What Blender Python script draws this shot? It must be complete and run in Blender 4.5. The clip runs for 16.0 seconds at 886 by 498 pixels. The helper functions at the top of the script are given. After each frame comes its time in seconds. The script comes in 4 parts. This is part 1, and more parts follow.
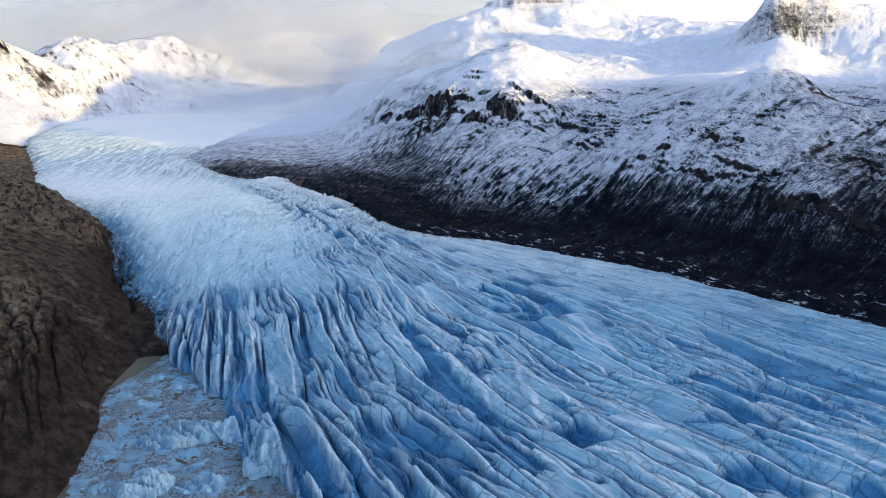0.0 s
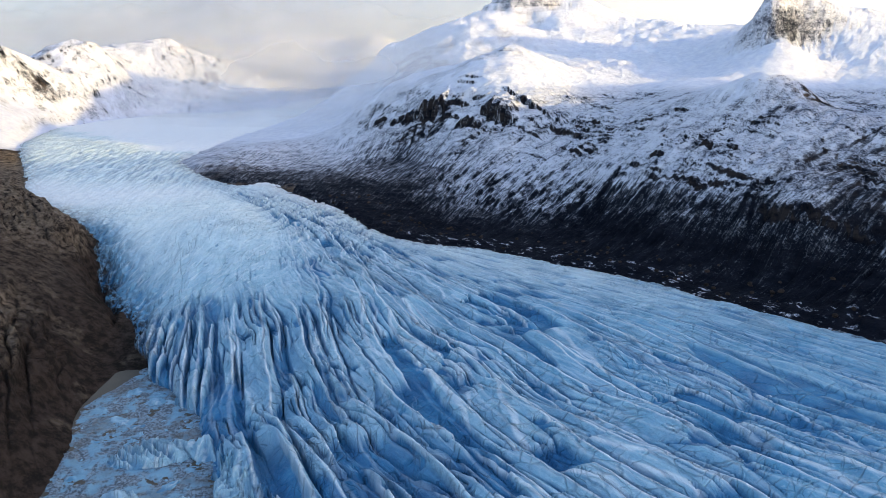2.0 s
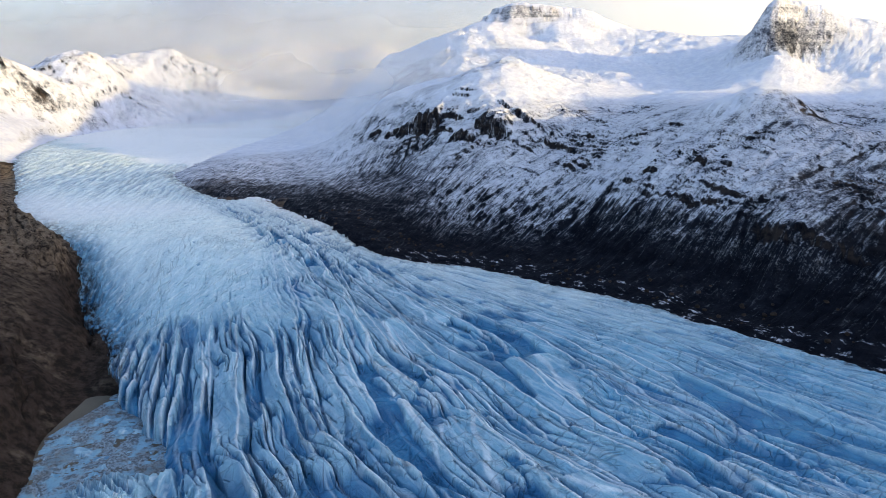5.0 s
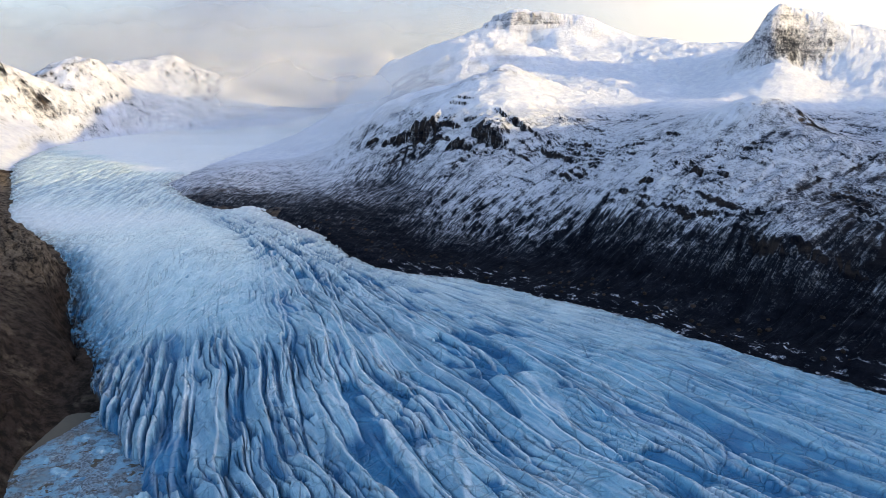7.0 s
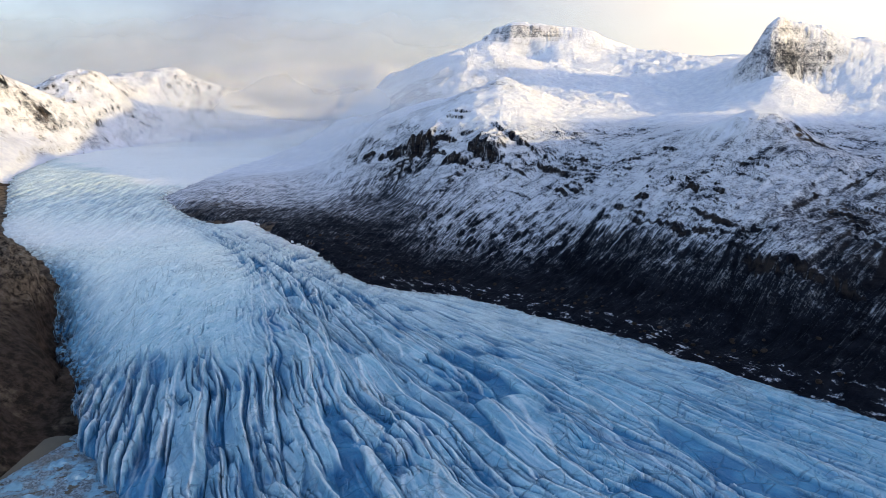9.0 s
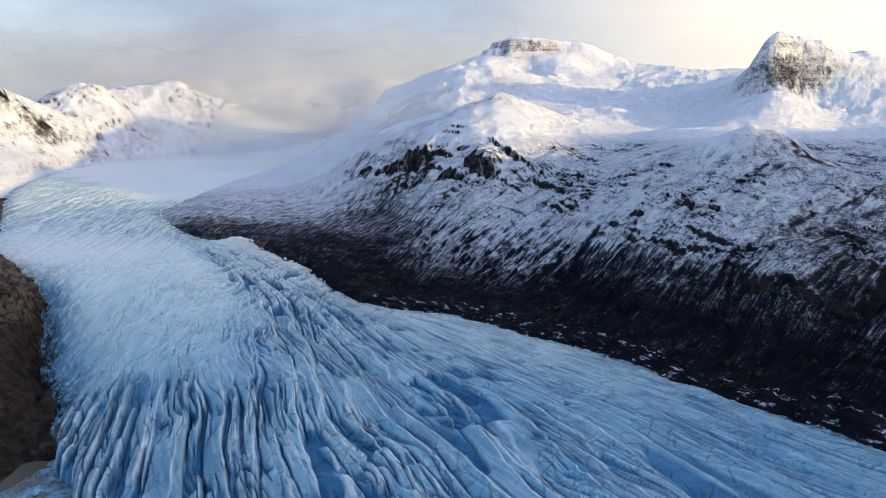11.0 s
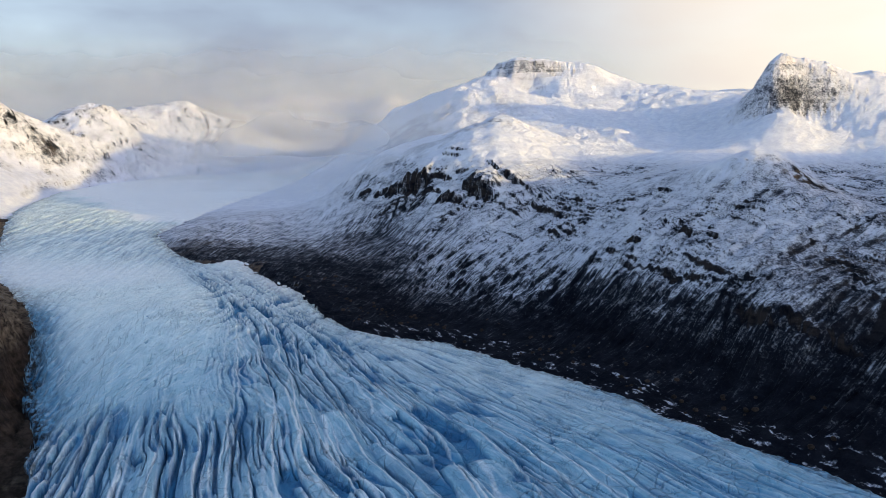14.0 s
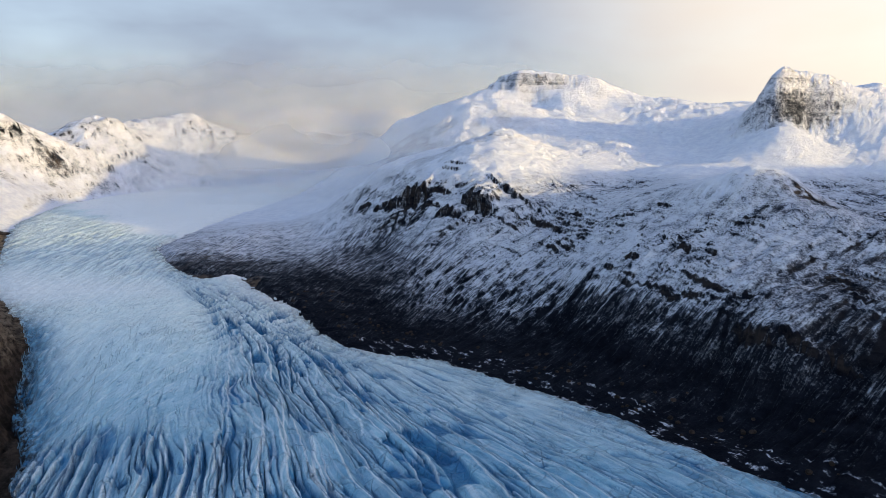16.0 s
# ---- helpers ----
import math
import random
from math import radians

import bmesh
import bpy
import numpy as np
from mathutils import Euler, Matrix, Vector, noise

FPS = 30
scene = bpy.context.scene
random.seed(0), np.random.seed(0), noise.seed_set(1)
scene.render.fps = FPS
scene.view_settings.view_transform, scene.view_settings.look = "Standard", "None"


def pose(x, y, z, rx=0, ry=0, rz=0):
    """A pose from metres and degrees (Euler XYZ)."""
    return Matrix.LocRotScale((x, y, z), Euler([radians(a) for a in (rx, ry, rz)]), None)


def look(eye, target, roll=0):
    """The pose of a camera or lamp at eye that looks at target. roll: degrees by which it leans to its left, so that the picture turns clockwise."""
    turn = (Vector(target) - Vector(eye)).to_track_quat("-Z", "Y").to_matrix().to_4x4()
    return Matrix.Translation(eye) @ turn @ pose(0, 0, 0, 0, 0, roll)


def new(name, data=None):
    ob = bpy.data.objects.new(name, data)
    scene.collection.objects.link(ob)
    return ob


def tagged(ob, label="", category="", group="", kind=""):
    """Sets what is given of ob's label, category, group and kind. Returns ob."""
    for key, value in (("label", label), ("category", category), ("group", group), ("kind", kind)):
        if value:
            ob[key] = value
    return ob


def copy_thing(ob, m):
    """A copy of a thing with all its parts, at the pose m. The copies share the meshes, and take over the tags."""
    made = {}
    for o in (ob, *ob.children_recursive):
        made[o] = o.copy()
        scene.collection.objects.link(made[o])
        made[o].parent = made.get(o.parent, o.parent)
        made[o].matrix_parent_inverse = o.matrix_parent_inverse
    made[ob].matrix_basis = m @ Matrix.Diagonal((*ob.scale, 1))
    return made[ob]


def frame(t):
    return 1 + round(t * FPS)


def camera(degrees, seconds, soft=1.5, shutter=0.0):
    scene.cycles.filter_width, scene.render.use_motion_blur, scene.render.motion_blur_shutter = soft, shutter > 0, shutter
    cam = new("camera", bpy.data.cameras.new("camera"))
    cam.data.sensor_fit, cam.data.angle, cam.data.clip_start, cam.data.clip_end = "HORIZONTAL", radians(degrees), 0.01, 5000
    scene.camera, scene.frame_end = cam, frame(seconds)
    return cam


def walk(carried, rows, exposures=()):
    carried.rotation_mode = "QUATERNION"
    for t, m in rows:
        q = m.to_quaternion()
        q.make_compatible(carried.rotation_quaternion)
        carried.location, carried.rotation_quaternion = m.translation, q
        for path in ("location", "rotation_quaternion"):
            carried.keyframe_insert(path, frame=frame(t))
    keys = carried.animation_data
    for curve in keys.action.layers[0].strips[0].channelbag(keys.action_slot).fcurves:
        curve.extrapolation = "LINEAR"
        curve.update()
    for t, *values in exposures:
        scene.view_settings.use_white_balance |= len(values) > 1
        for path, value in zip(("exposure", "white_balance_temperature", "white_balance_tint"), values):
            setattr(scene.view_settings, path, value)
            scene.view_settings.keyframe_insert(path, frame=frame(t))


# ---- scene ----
cam = camera(68, 16.0, soft=0.7)
PATH = [
    (0.0, pose(0.00, 0.00, 218.00, 75.500, 0, -0.000)),
    (0.5, pose(4.38, 3.17, 219.58, 75.517, 0, 0.019)),
    (1.0, pose(8.15, 6.33, 221.25, 75.572, 0, 0.024)),
    (1.5, pose(12.09, 9.45, 222.87, 75.578, 0, 0.059)),
    (2.0, pose(16.13, 12.50, 224.61, 75.639, 0, 0.145)),
    (2.5, pose(19.88, 15.70, 226.25, 75.669, 0, 0.246)),
    (3.0, pose(23.50, 19.03, 227.73, 75.754, 0, 0.320)),
    (3.5, pose(27.50, 22.00, 229.28, 75.866, 0, 0.402)),
    (4.0, pose(31.47, 25.23, 230.93, 76.018, 0, 0.456)),
    (4.5, pose(35.10, 28.07, 232.49, 76.162, 0, 0.538)),
    (5.0, pose(39.30, 31.28, 234.19, 76.314, 0, 0.613)),
    (7.5, pose(58.18, 46.27, 242.39, 76.884, 0, 1.085)),
    (8.0, pose(61.94, 49.39, 244.02, 77.099, 0, 1.175)),
    (8.5, pose(65.51, 52.20, 245.30, 77.354, 0, 1.275)),
    (9.0, pose(69.50, 55.59, 246.72, 77.622, 0, 1.326)),
    (11.5, pose(87.77, 70.52, 254.57, 78.880, 0, 1.731)),
    (12.0, pose(91.94, 73.62, 256.22, 79.127, 0, 1.858)),
    (12.5, pose(95.38, 76.26, 257.81, 79.385, 0, 1.967)),
    (13.0, pose(99.18, 79.25, 259.39, 79.654, 0, 2.085)),
    (13.5, pose(102.80, 81.89, 261.02, 79.889, 0, 2.266)),
    (14.0, pose(106.55, 84.14, 262.71, 80.128, 0, 2.507)),
    (14.5, pose(109.83, 86.47, 264.23, 80.343, 0, 2.664)),
    (15.0, pose(113.18, 88.86, 265.98, 80.581, 0, 2.800)),
    (15.5, pose(116.57, 90.94, 267.48, 80.811, 0, 2.926)),
    (16.0, pose(119.87, 92.90, 268.99, 81.050, 0, 3.053)),
]
walk(cam, PATH, [(0.0, 0.86), (5.0, 0.76), (9.0, 0.65), (12.5, 0.48), (16.0, 0.39)])

# ---- light ----
SUN_AZ, SUN_EL = 112.0, 7.6          # degrees clockwise from +y, degrees up
sun_dir = Vector((math.sin(radians(SUN_AZ)) * math.cos(radians(SUN_EL)), math.cos(radians(SUN_AZ)) * math.cos(radians(SUN_EL)), math.sin(radians(SUN_EL))))
sun = new("sun", bpy.data.lights.new("sun", "SUN"))
sun.data.energy, sun.data.angle, sun.data.color = 4.0, radians(0.9), (1.0, 0.70, 0.23)
sun.matrix_world = look(Vector((0, 0, 900)) + sun_dir * 100, (0, 0, 900))


def build_world():
    w = bpy.data.worlds.new("sky")
    scene.world = w
    w.use_nodes = True
    nt = w.node_tree
    nt.nodes.clear()
    N, L = nt.nodes.new, nt.links.new
    out, bg = N("ShaderNodeOutputWorld"), N("ShaderNodeBackground")
    sky = N("ShaderNodeTexSky")
    sky.sky_type, sky.sun_disc = "NISHITA", False
    sky.sun_elevation, sky.sun_rotation = radians(SUN_EL), radians(SUN_AZ)
    sky.altitude, sky.air_density, sky.dust_density = 300, 1.0, 1.0
    co = N("ShaderNodeTexCoord")
    mp = N("ShaderNodeMapping")
    mp.inputs["Scale"].default_value = (1.0, 1.0, 3.2)
    L(co.outputs["Generated"], mp.inputs["Vector"])
    n1 = N("ShaderNodeTexNoise")
    n1.inputs["Scale"].default_value, n1.inputs["Detail"].default_value, n1.inputs["Roughness"].default_value = 2.3, 5, 0.5
    L(mp.outputs["Vector"], n1.inputs["Vector"])
    # cloud colour: warm towards the sun, blue-grey away from it
    dot = N("ShaderNodeVectorMath")
    dot.operation = "DOT_PRODUCT"
    L(co.outputs["Generated"], dot.inputs[0])
    dot.inputs[1].default_value = Vector((0.62, 0.72, 0.30)).normalized()
    warm = N("ShaderNodeMapRange")
    warm.interpolation_type = "SMOOTHSTEP"
    warm.inputs["From Min"].default_value, warm.inputs["From Max"].default_value = 0.74, 1.0
    L(dot.outputs["Value"], warm.inputs["Value"])
    cl = N("ShaderNodeMix")
    cl.data_type = "RGBA"
    cl.inputs["A"].default_value, cl.inputs["B"].default_value = (2.75, 3.3, 4.3, 1), (8.4, 7.3, 6.1, 1)
    L(warm.outputs["Result"], cl.inputs["Factor"])
    cov = N("ShaderNodeMapRange")
    cov.inputs["From Min"].default_value, cov.inputs["From Max"].default_value = 0.30, 0.62
    cov.inputs["To Min"].default_value, cov.inputs["To Max"].default_value = 0.74, 1.0
    L(n1.outputs["Fac"], cov.inputs["Value"])
    # the cloud sheet lies over the mountains; the sky clears down the valley
    sep = N("ShaderNodeSeparateXYZ")
    L(co.outputs["Generated"], sep.inputs[0])
    ahead = N("ShaderNodeMapRange")
    ahead.interpolation_type = "SMOOTHSTEP"
    ahead.inputs["From Min"].default_value, ahead.inputs["From Max"].default_value = -0.25, 0.55
    ahead.inputs["To Min"].default_value = 0.12
    L(sep.outputs["Y"], ahead.inputs["Value"])
    both = N("ShaderNodeMath")
    both.operation = "MULTIPLY"
    L(cov.outputs["Result"], both.inputs[0])
    L(ahead.outputs["Result"], both.inputs[1])
    mx = N("ShaderNodeMix")
    mx.data_type = "RGBA"
    L(both.outputs[0], mx.inputs["Factor"])
    clear = N("ShaderNodeMix")
    clear.data_type, clear.blend_type = "RGBA", "MULTIPLY"
    clear.inputs["Factor"].default_value = 1.0
    clear.inputs["B"].default_value = (3.8, 3.65, 4.0, 1)
    L(sky.outputs["Color"], clear.inputs["A"])
    L(clear.outputs["Result"], mx.inputs["A"])
    L(cl.outputs["Result"], mx.inputs["B"])
    L(mx.outputs["Result"], bg.inputs["Color"])
    bg.inputs["Strength"].default_value = 0.10
    L(bg.outputs["Background"], out.inputs["Surface"])


build_world()


# ---- materials ----
class Nodes:
    """A short hand for building one node material."""

    def __init__(self, name):
        self.mat = bpy.data.materials.new(name)
        self.mat.use_nodes = True
        self.t = self.mat.node_tree
        self.bsdf = self.t.nodes["Principled BSDF"]
        self.out = self.t.nodes["Material Output"]
        self.pos = self.t.nodes.new("ShaderNodeNewGeometry")

    def put(self, socket, v):
        if isinstance(v, bpy.types.NodeSocket):
            self.t.links.new(v, socket)
        else:
            socket.default_value = v

    def math(self, op, a, b=0.0, c=0.0, clamp=False):
        n = self.t.nodes.new("ShaderNodeMath")
        n.operation, n.use_clamp = op, clamp
        for s, v in zip(n.inputs, (a, b, c)):
            self.put(s, v)
        return n.outputs[0]

    def ramp(self, v, a, b, lo=0.0, hi=1.0, smooth=True):
        n = self.t.nodes.new("ShaderNodeMapRange")
        n.interpolation_type = "SMOOTHSTEP" if smooth else "LINEAR"
        for s, x in zip(n.inputs, (v, a, b, lo, hi)):
            self.put(s, x)
        return n.outputs[0]

    def mix(self, f, a, b):
        n = self.t.nodes.new("ShaderNodeMix")
        n.data_type = "RGBA"
        self.put(n.inputs["Factor"], f)
        self.put(n.inputs["A"], a)
        self.put(n.inputs["B"], b)
        return n.outputs["Result"]

    def stretch(self, scale, turn=0.0):
        rot, n = self.t.nodes.new("ShaderNodeMapping"), self.t.nodes.new("ShaderNodeMapping")
        rot.inputs["Rotation"].default_value = (0, 0, turn)
        n.inputs["Scale"].default_value = scale
        self.put(rot.inputs["Vector"], self.pos.outputs["Position"])
        self.put(n.inputs["Vector"], rot.outputs["Vector"])
        return n.outputs["Vector"]

    def noise(self, scale, detail=4, rough=0.55, vec=None):
        n = self.t.nodes.new("ShaderNodeTexNoise")
        n.inputs["Scale"].default_value, n.inputs["Detail"].default_value, n.inputs["Roughness"].default_value = scale, detail, rough
        self.put(n.inputs["Vector"], self.pos.outputs["Position"] if vec is None else vec)
        return n.outputs["Fac"]

    def attr(self, name):
        n = self.t.nodes.new("ShaderNodeAttribute")
        n.attribute_name = name
        return n.outputs["Fac"]

    def xyz(self, which="Position"):
        n = self.t.nodes.new("ShaderNodeSeparateXYZ")
        self.put(n.inputs[0], self.pos.outputs[which])
        return n.outputs

    def bump(self, h, strength, dist):
        n = self.t.nodes.new("ShaderNodeBump")
        n.inputs["Strength"].default_value, n.inputs["Distance"].default_value = strength, dist
        self.put(n.inputs["Height"], h)
        self.put(self.bsdf.inputs["Normal"], n.outputs["Normal"])

    def finish(self, colour, rough, spec=0.3):
        self.put(self.bsdf.inputs["Base Color"], colour)
        self.put(self.bsdf.inputs["Roughness"], rough)
        self.bsdf.inputs["Specular IOR Level"].default_value = spec
        return self.mat


def rgb(r, g, b):
    return (r, g, b, 1.0)


def ice_material():
    m = Nodes("glacier_ice")
    wall_shade, dirt_shade, white = m.attr("wall_shade"), m.attr("dirt_shade"), m.attr("white")
    fine, mid, broad = m.noise(0.45, 6, 0.65), m.noise(0.07, 5, 0.6), m.noise(0.010, 4, 0.55)
    crust = m.mix(m.ramp(broad, 0.35, 0.7), rgb(0.125, 0.355, 0.525), rgb(0.25, 0.48, 0.62))
    crust = m.mix(m.ramp(mid, 0.35, 0.72), crust, rgb(0.31, 0.52, 0.66))
    crust = m.mix(m.ramp(fine, 0.52, 0.70, 0.0, 0.55), crust, rgb(0.46, 0.62, 0.74))
    crust = m.mix(m.ramp(fine, 0.45, 0.32, 0.0, 0.25), crust, rgb(0.07, 0.22, 0.36))
    firn = m.mix(m.ramp(mid, 0.35, 0.7), rgb(0.68, 0.80, 0.81), rgb(0.80, 0.88, 0.87))
    crust = m.mix(m.ramp(white, 0.0, 0.6), crust, firn)
    # blue of clear ice, which also stands for shade in clefts and on steep sides
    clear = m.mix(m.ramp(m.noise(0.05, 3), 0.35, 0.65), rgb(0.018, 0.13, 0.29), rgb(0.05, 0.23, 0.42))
    col = m.mix(wall_shade, crust, clear)
    col = m.mix(m.math("MULTIPLY", m.attr("crest"), 0.9), col, rgb(0.70, 0.79, 0.85))
    flow = m.t.nodes.new("ShaderNodeCombineXYZ")
    m.put(flow.inputs[0], m.attr("flow_u"))
    m.put(flow.inputs[1], m.attr("flow_v"))
    tongue = m.attr("tongue")

    def drawn(a, b):
        n = m.t.nodes.new("ShaderNodeMapping")
        n.inputs["Scale"].default_value = (a, b, 1)
        m.put(n.inputs["Vector"], flow.outputs[0])
        return n.outputs["Vector"]

    stria = m.noise(1.0, 5, 0.65, drawn(5.0, 3.5))
    col = m.mix(m.math("MULTIPLY", tongue, m.ramp(stria, 0.40, 0.62, 0.30, 0.0)), col, rgb(0.06, 0.20, 0.38))
    col = m.mix(m.math("MULTIPLY", tongue, m.ramp(stria, 0.58, 0.72, 0.0, 0.5)), col, rgb(0.52, 0.66, 0.78))
    def thin(vec, w):
        n = m.noise(1.0, 1.5, 0.5, vec)
        return m.ramp(m.math("ABSOLUTE", m.math("SUBTRACT", n, 0.5)), 0.0, w, 1.0, 0.0)

    def hairlines(vec, w):
        n = m.t.nodes.new("ShaderNodeTexVoronoi")
        n.feature = "DISTANCE_TO_EDGE"
        n.inputs["Scale"].default_value, n.inputs["Randomness"].default_value = 1.0, 1.0
        shake = m.t.nodes.new("ShaderNodeVectorMath")
        shake.operation = "MULTIPLY_ADD"
        wob = m.t.nodes.new("ShaderNodeTexNoise")
        wob.inputs["Scale"].default_value, wob.inputs["Detail"].default_value = 0.16, 3
        m.put(wob.inputs["Vector"], m.pos.outputs["Position"])
        m.put(shake.inputs[0], wob.outputs["Color"])
        shake.inputs[1].default_value = (0.22, 0.22, 0)
        m.put(shake.inputs[2], vec)
        m.put(n.inputs["Vector"], shake.outputs[0])
        return m.ramp(n.outputs["Distance"], 0.0, w, 1.0, 0.0)

    web = m.math("MAXIMUM", m.math("MULTIPLY", hairlines(drawn(1.9, 11.0), 0.050), m.ramp(m.noise(0.030, 4), 0.40, 0.58)),
                 m.math("MULTIPLY", hairlines(drawn(4.6, 25.0), 0.055), m.ramp(m.noise(0.045, 4), 0.46, 0.60, 0.0, 0.8)))
    web = m.math("MULTIPLY", web, tongue)
    col = m.mix(m.math("MULTIPLY", web, 0.24), col, rgb(0.02, 0.07, 0.14))
    grey = m.noise(1.0, 4, 0.6, drawn(0.45, 1.1))
    col = m.mix(m.math("MULTIPLY", tongue, m.ramp(grey, 0.50, 0.68, 0.0, 0.35)), col, rgb(0.10, 0.20, 0.30))
    crack = m.noise(0.10, 6, 0.75)
    line = m.ramp(m.math("ABSOLUTE", m.math("SUBTRACT", crack, 0.5)), 0.0, 0.022, 0.2, 0.0)
    col = m.mix(m.math("MULTIPLY", line, m.ramp(m.noise(0.02, 2), 0.38, 0.55)), col, rgb(0.04, 0.09, 0.16))
    def slant(deg, a, b):
        r, k = m.t.nodes.new("ShaderNodeMapping"), m.t.nodes.new("ShaderNodeMapping")
        r.inputs["Rotation"].default_value = (0, 0, radians(-deg))
        k.inputs["Scale"].default_value = (1 / a, 1 / b, 0.0)
        m.put(r.inputs["Vector"], m.stretch((1, 1, 1)))
        m.put(k.inputs["Vector"], r.outputs["Vector"])
        return k.outputs["Vector"]

    calm = m.math("MULTIPLY", m.ramp(tongue, 0.0, 0.8, 1.0, 0.0), m.ramp(white, 0.75, 0.9, 1.0, 0.0))
    slits = m.math("MULTIPLY", thin(slant(66, 60, 7.5), 0.024), m.ramp(m.noise(0.022, 4), 0.42, 0.58))
    slits = m.math("MAXIMUM", slits, m.math("MULTIPLY", thin(slant(112, 46, 6.5), 0.020), m.ramp(m.noise(0.016, 4), 0.58, 0.44)))
    slits = m.math("MULTIPLY", slits, calm)
    col = m.mix(m.math("MULTIPLY", slits, 0.25), col, rgb(0.035, 0.15, 0.27))
    pale = m.math("MULTIPLY", calm, m.ramp(m.noise(1.0, 3, 0.6, slant(66, 22, 4.5)), 0.54, 0.68, 0.0, 0.40))
    col = m.mix(pale, col, rgb(0.78, 0.85, 0.86))
    # grit along the margin, and the gorge's shade painted in the same black
    grit_shade = m.math("MULTIPLY", dirt_shade, m.ramp(m.noise(0.14, 6, 0.7), 0.40, 0.60))
    col = m.mix(grit_shade, col, rgb(0.02, 0.02, 0.022))
    snow = m.mix(m.ramp(mid, 0.3, 0.7), rgb(0.70, 0.73, 0.77), rgb(0.78, 0.80, 0.82))
    col = m.mix(m.ramp(white, 0.7, 1.0), col, snow)
    h = m.math("ADD", m.math("MULTIPLY", mid, 2.2), m.math("ADD", fine, m.math("MULTIPLY", m.noise(1.6, 4, 0.6), 0.5)))
    h = m.math("SUBTRACT", h, m.math("MULTIPLY", slits, 3.0))
    h = m.math("ADD", h, m.math("MULTIPLY", m.math("ADD", stria, m.math("MULTIPLY", web, -1.0)), m.math("MULTIPLY", tongue, 3.0)))
    m.bump(h, 0.65, 1.8)
    return m.finish(col, m.ramp(fine, 0.2, 0.8, 0.45, 0.75), 0.3)


def rock_material(name, dark, mid, tan, snow=True):
    m = Nodes(name)
    snowy = m.attr("snow")
    grade = m.t.nodes.new("ShaderNodeCombineXYZ")
    m.put(grade.inputs[0], m.attr("slope_c"))
    m.put(grade.inputs[1], m.attr("slope_a"))

    def drawn(a, b):
        n = m.t.nodes.new("ShaderNodeMapping")
        n.inputs["Scale"].default_value = (a, b, 1)
        m.put(n.inputs["Vector"], grade.outputs[0])
        return n.outputs["Vector"]

    streak = m.noise(1.0, 5, 0.62, drawn(0.24, 0.016))
    k = 1.0 if snow else 2.2
    fine, broad, grain = m.noise(0.05 * k, 6, 0.68), m.noise(0.006 * k, 4, 0.6), m.noise(0.40 * k, 6, 0.7)
    col = m.mix(m.ramp(fine, 0.36, 0.66), dark, mid)
    col = m.mix(m.math("MULTIPLY", m.attr("tan"), m.ramp(fine, 0.36, 0.58)), col, tan)
    col = m.mix(m.ramp(grain, 0.50, 0.78, 0.0, 0.6), col, mid)
    strata = m.noise(1.0, 4, 0.6, m.stretch((0.004, 0.004, 0.20)))
    col = m.mix(m.ramp(strata, 0.48, 0.64, 0.0, 0.6 if snow else 0.2), col, dark)
    if snow:
        broken = m.ramp(snowy, 1.0, 0.75)          # thin snow is broken by stones, deep snow is not
        speck = m.noise(0.17, 6, 0.75)
        rills = m.noise(1.0, 4, 0.65, drawn(0.32, 0.03))
        low = m.ramp(m.xyz()[2], 125, 75, 0.15, 0.9)      # scree below is combed down the slope
        v = m.math("ADD", m.math("MULTIPLY", m.math("SUBTRACT", grain, 0.5), 1.0), m.math("MULTIPLY", m.math("SUBTRACT", streak, 0.5), m.math("MULTIPLY", low, 0.8)))
        v = m.math("ADD", v, m.math("MULTIPLY", m.math("SUBTRACT", fine, 0.5), 0.9))
        v = m.math("ADD", v, m.math("MULTIPLY", m.math("SUBTRACT", speck, 0.5), 1.15))
        v = m.math("ADD", v, m.math("MULTIPLY", m.math("SUBTRACT", rills, 0.5), m.math("MULTIPLY", low, 1.9)))
        beds = m.noise(1.0, 4, 0.6, m.stretch((0.004, 0.004, 0.085)))      # level beds show on the high walls
        v = m.math("ADD", v, m.math("MULTIPLY", m.math("SUBTRACT", beds, 0.5), m.ramp(m.xyz()[2], 380, 440, 0.4, 1.1)))
        v = m.math("ADD", snowy, m.math("MULTIPLY", v, m.math("MULTIPLY", m.ramp(broken, 0.0, 1.0, 0.25, 1.0), m.ramp(snowy, 0.0, 0.4, 0.24, 1.0))))
        col = m.mix(m.ramp(snowy, 0.08, 0.6, 0.0, 0.42), col, rgb(0.105, 0.125, 0.175))      # hoar on the stones
        cover = m.math("MULTIPLY", m.ramp(v, 0.14, 0.78), m.ramp(broken, 0.0, 1.0, 1.0, 0.84))
        white = m.mix(m.ramp(fine, 0.3, 0.7), rgb(0.60, 0.64, 0.765), rgb(0.74, 0.77, 0.86))
        col = m.mix(cover, col, white)
    else:
        hoar = m.math("MULTIPLY", m.attr("tan"), m.ramp(m.noise(0.11, 6, 0.7), 0.54, 0.66, 0.0, 0.6))
        col = m.mix(hoar, col, rgb(0.24, 0.215, 0.19))
        # the carved clefts are also coloured dark, standing for the shade inside them
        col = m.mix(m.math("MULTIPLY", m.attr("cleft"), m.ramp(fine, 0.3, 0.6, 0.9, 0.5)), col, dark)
    m.bump(m.math("ADD", m.math("MULTIPLY", fine, 6.0), m.math("ADD", grain, m.math("MULTIPLY", streak, 2.5))), 0.8, 2.0)
    return m.finish(col, 0.92, 0.05)


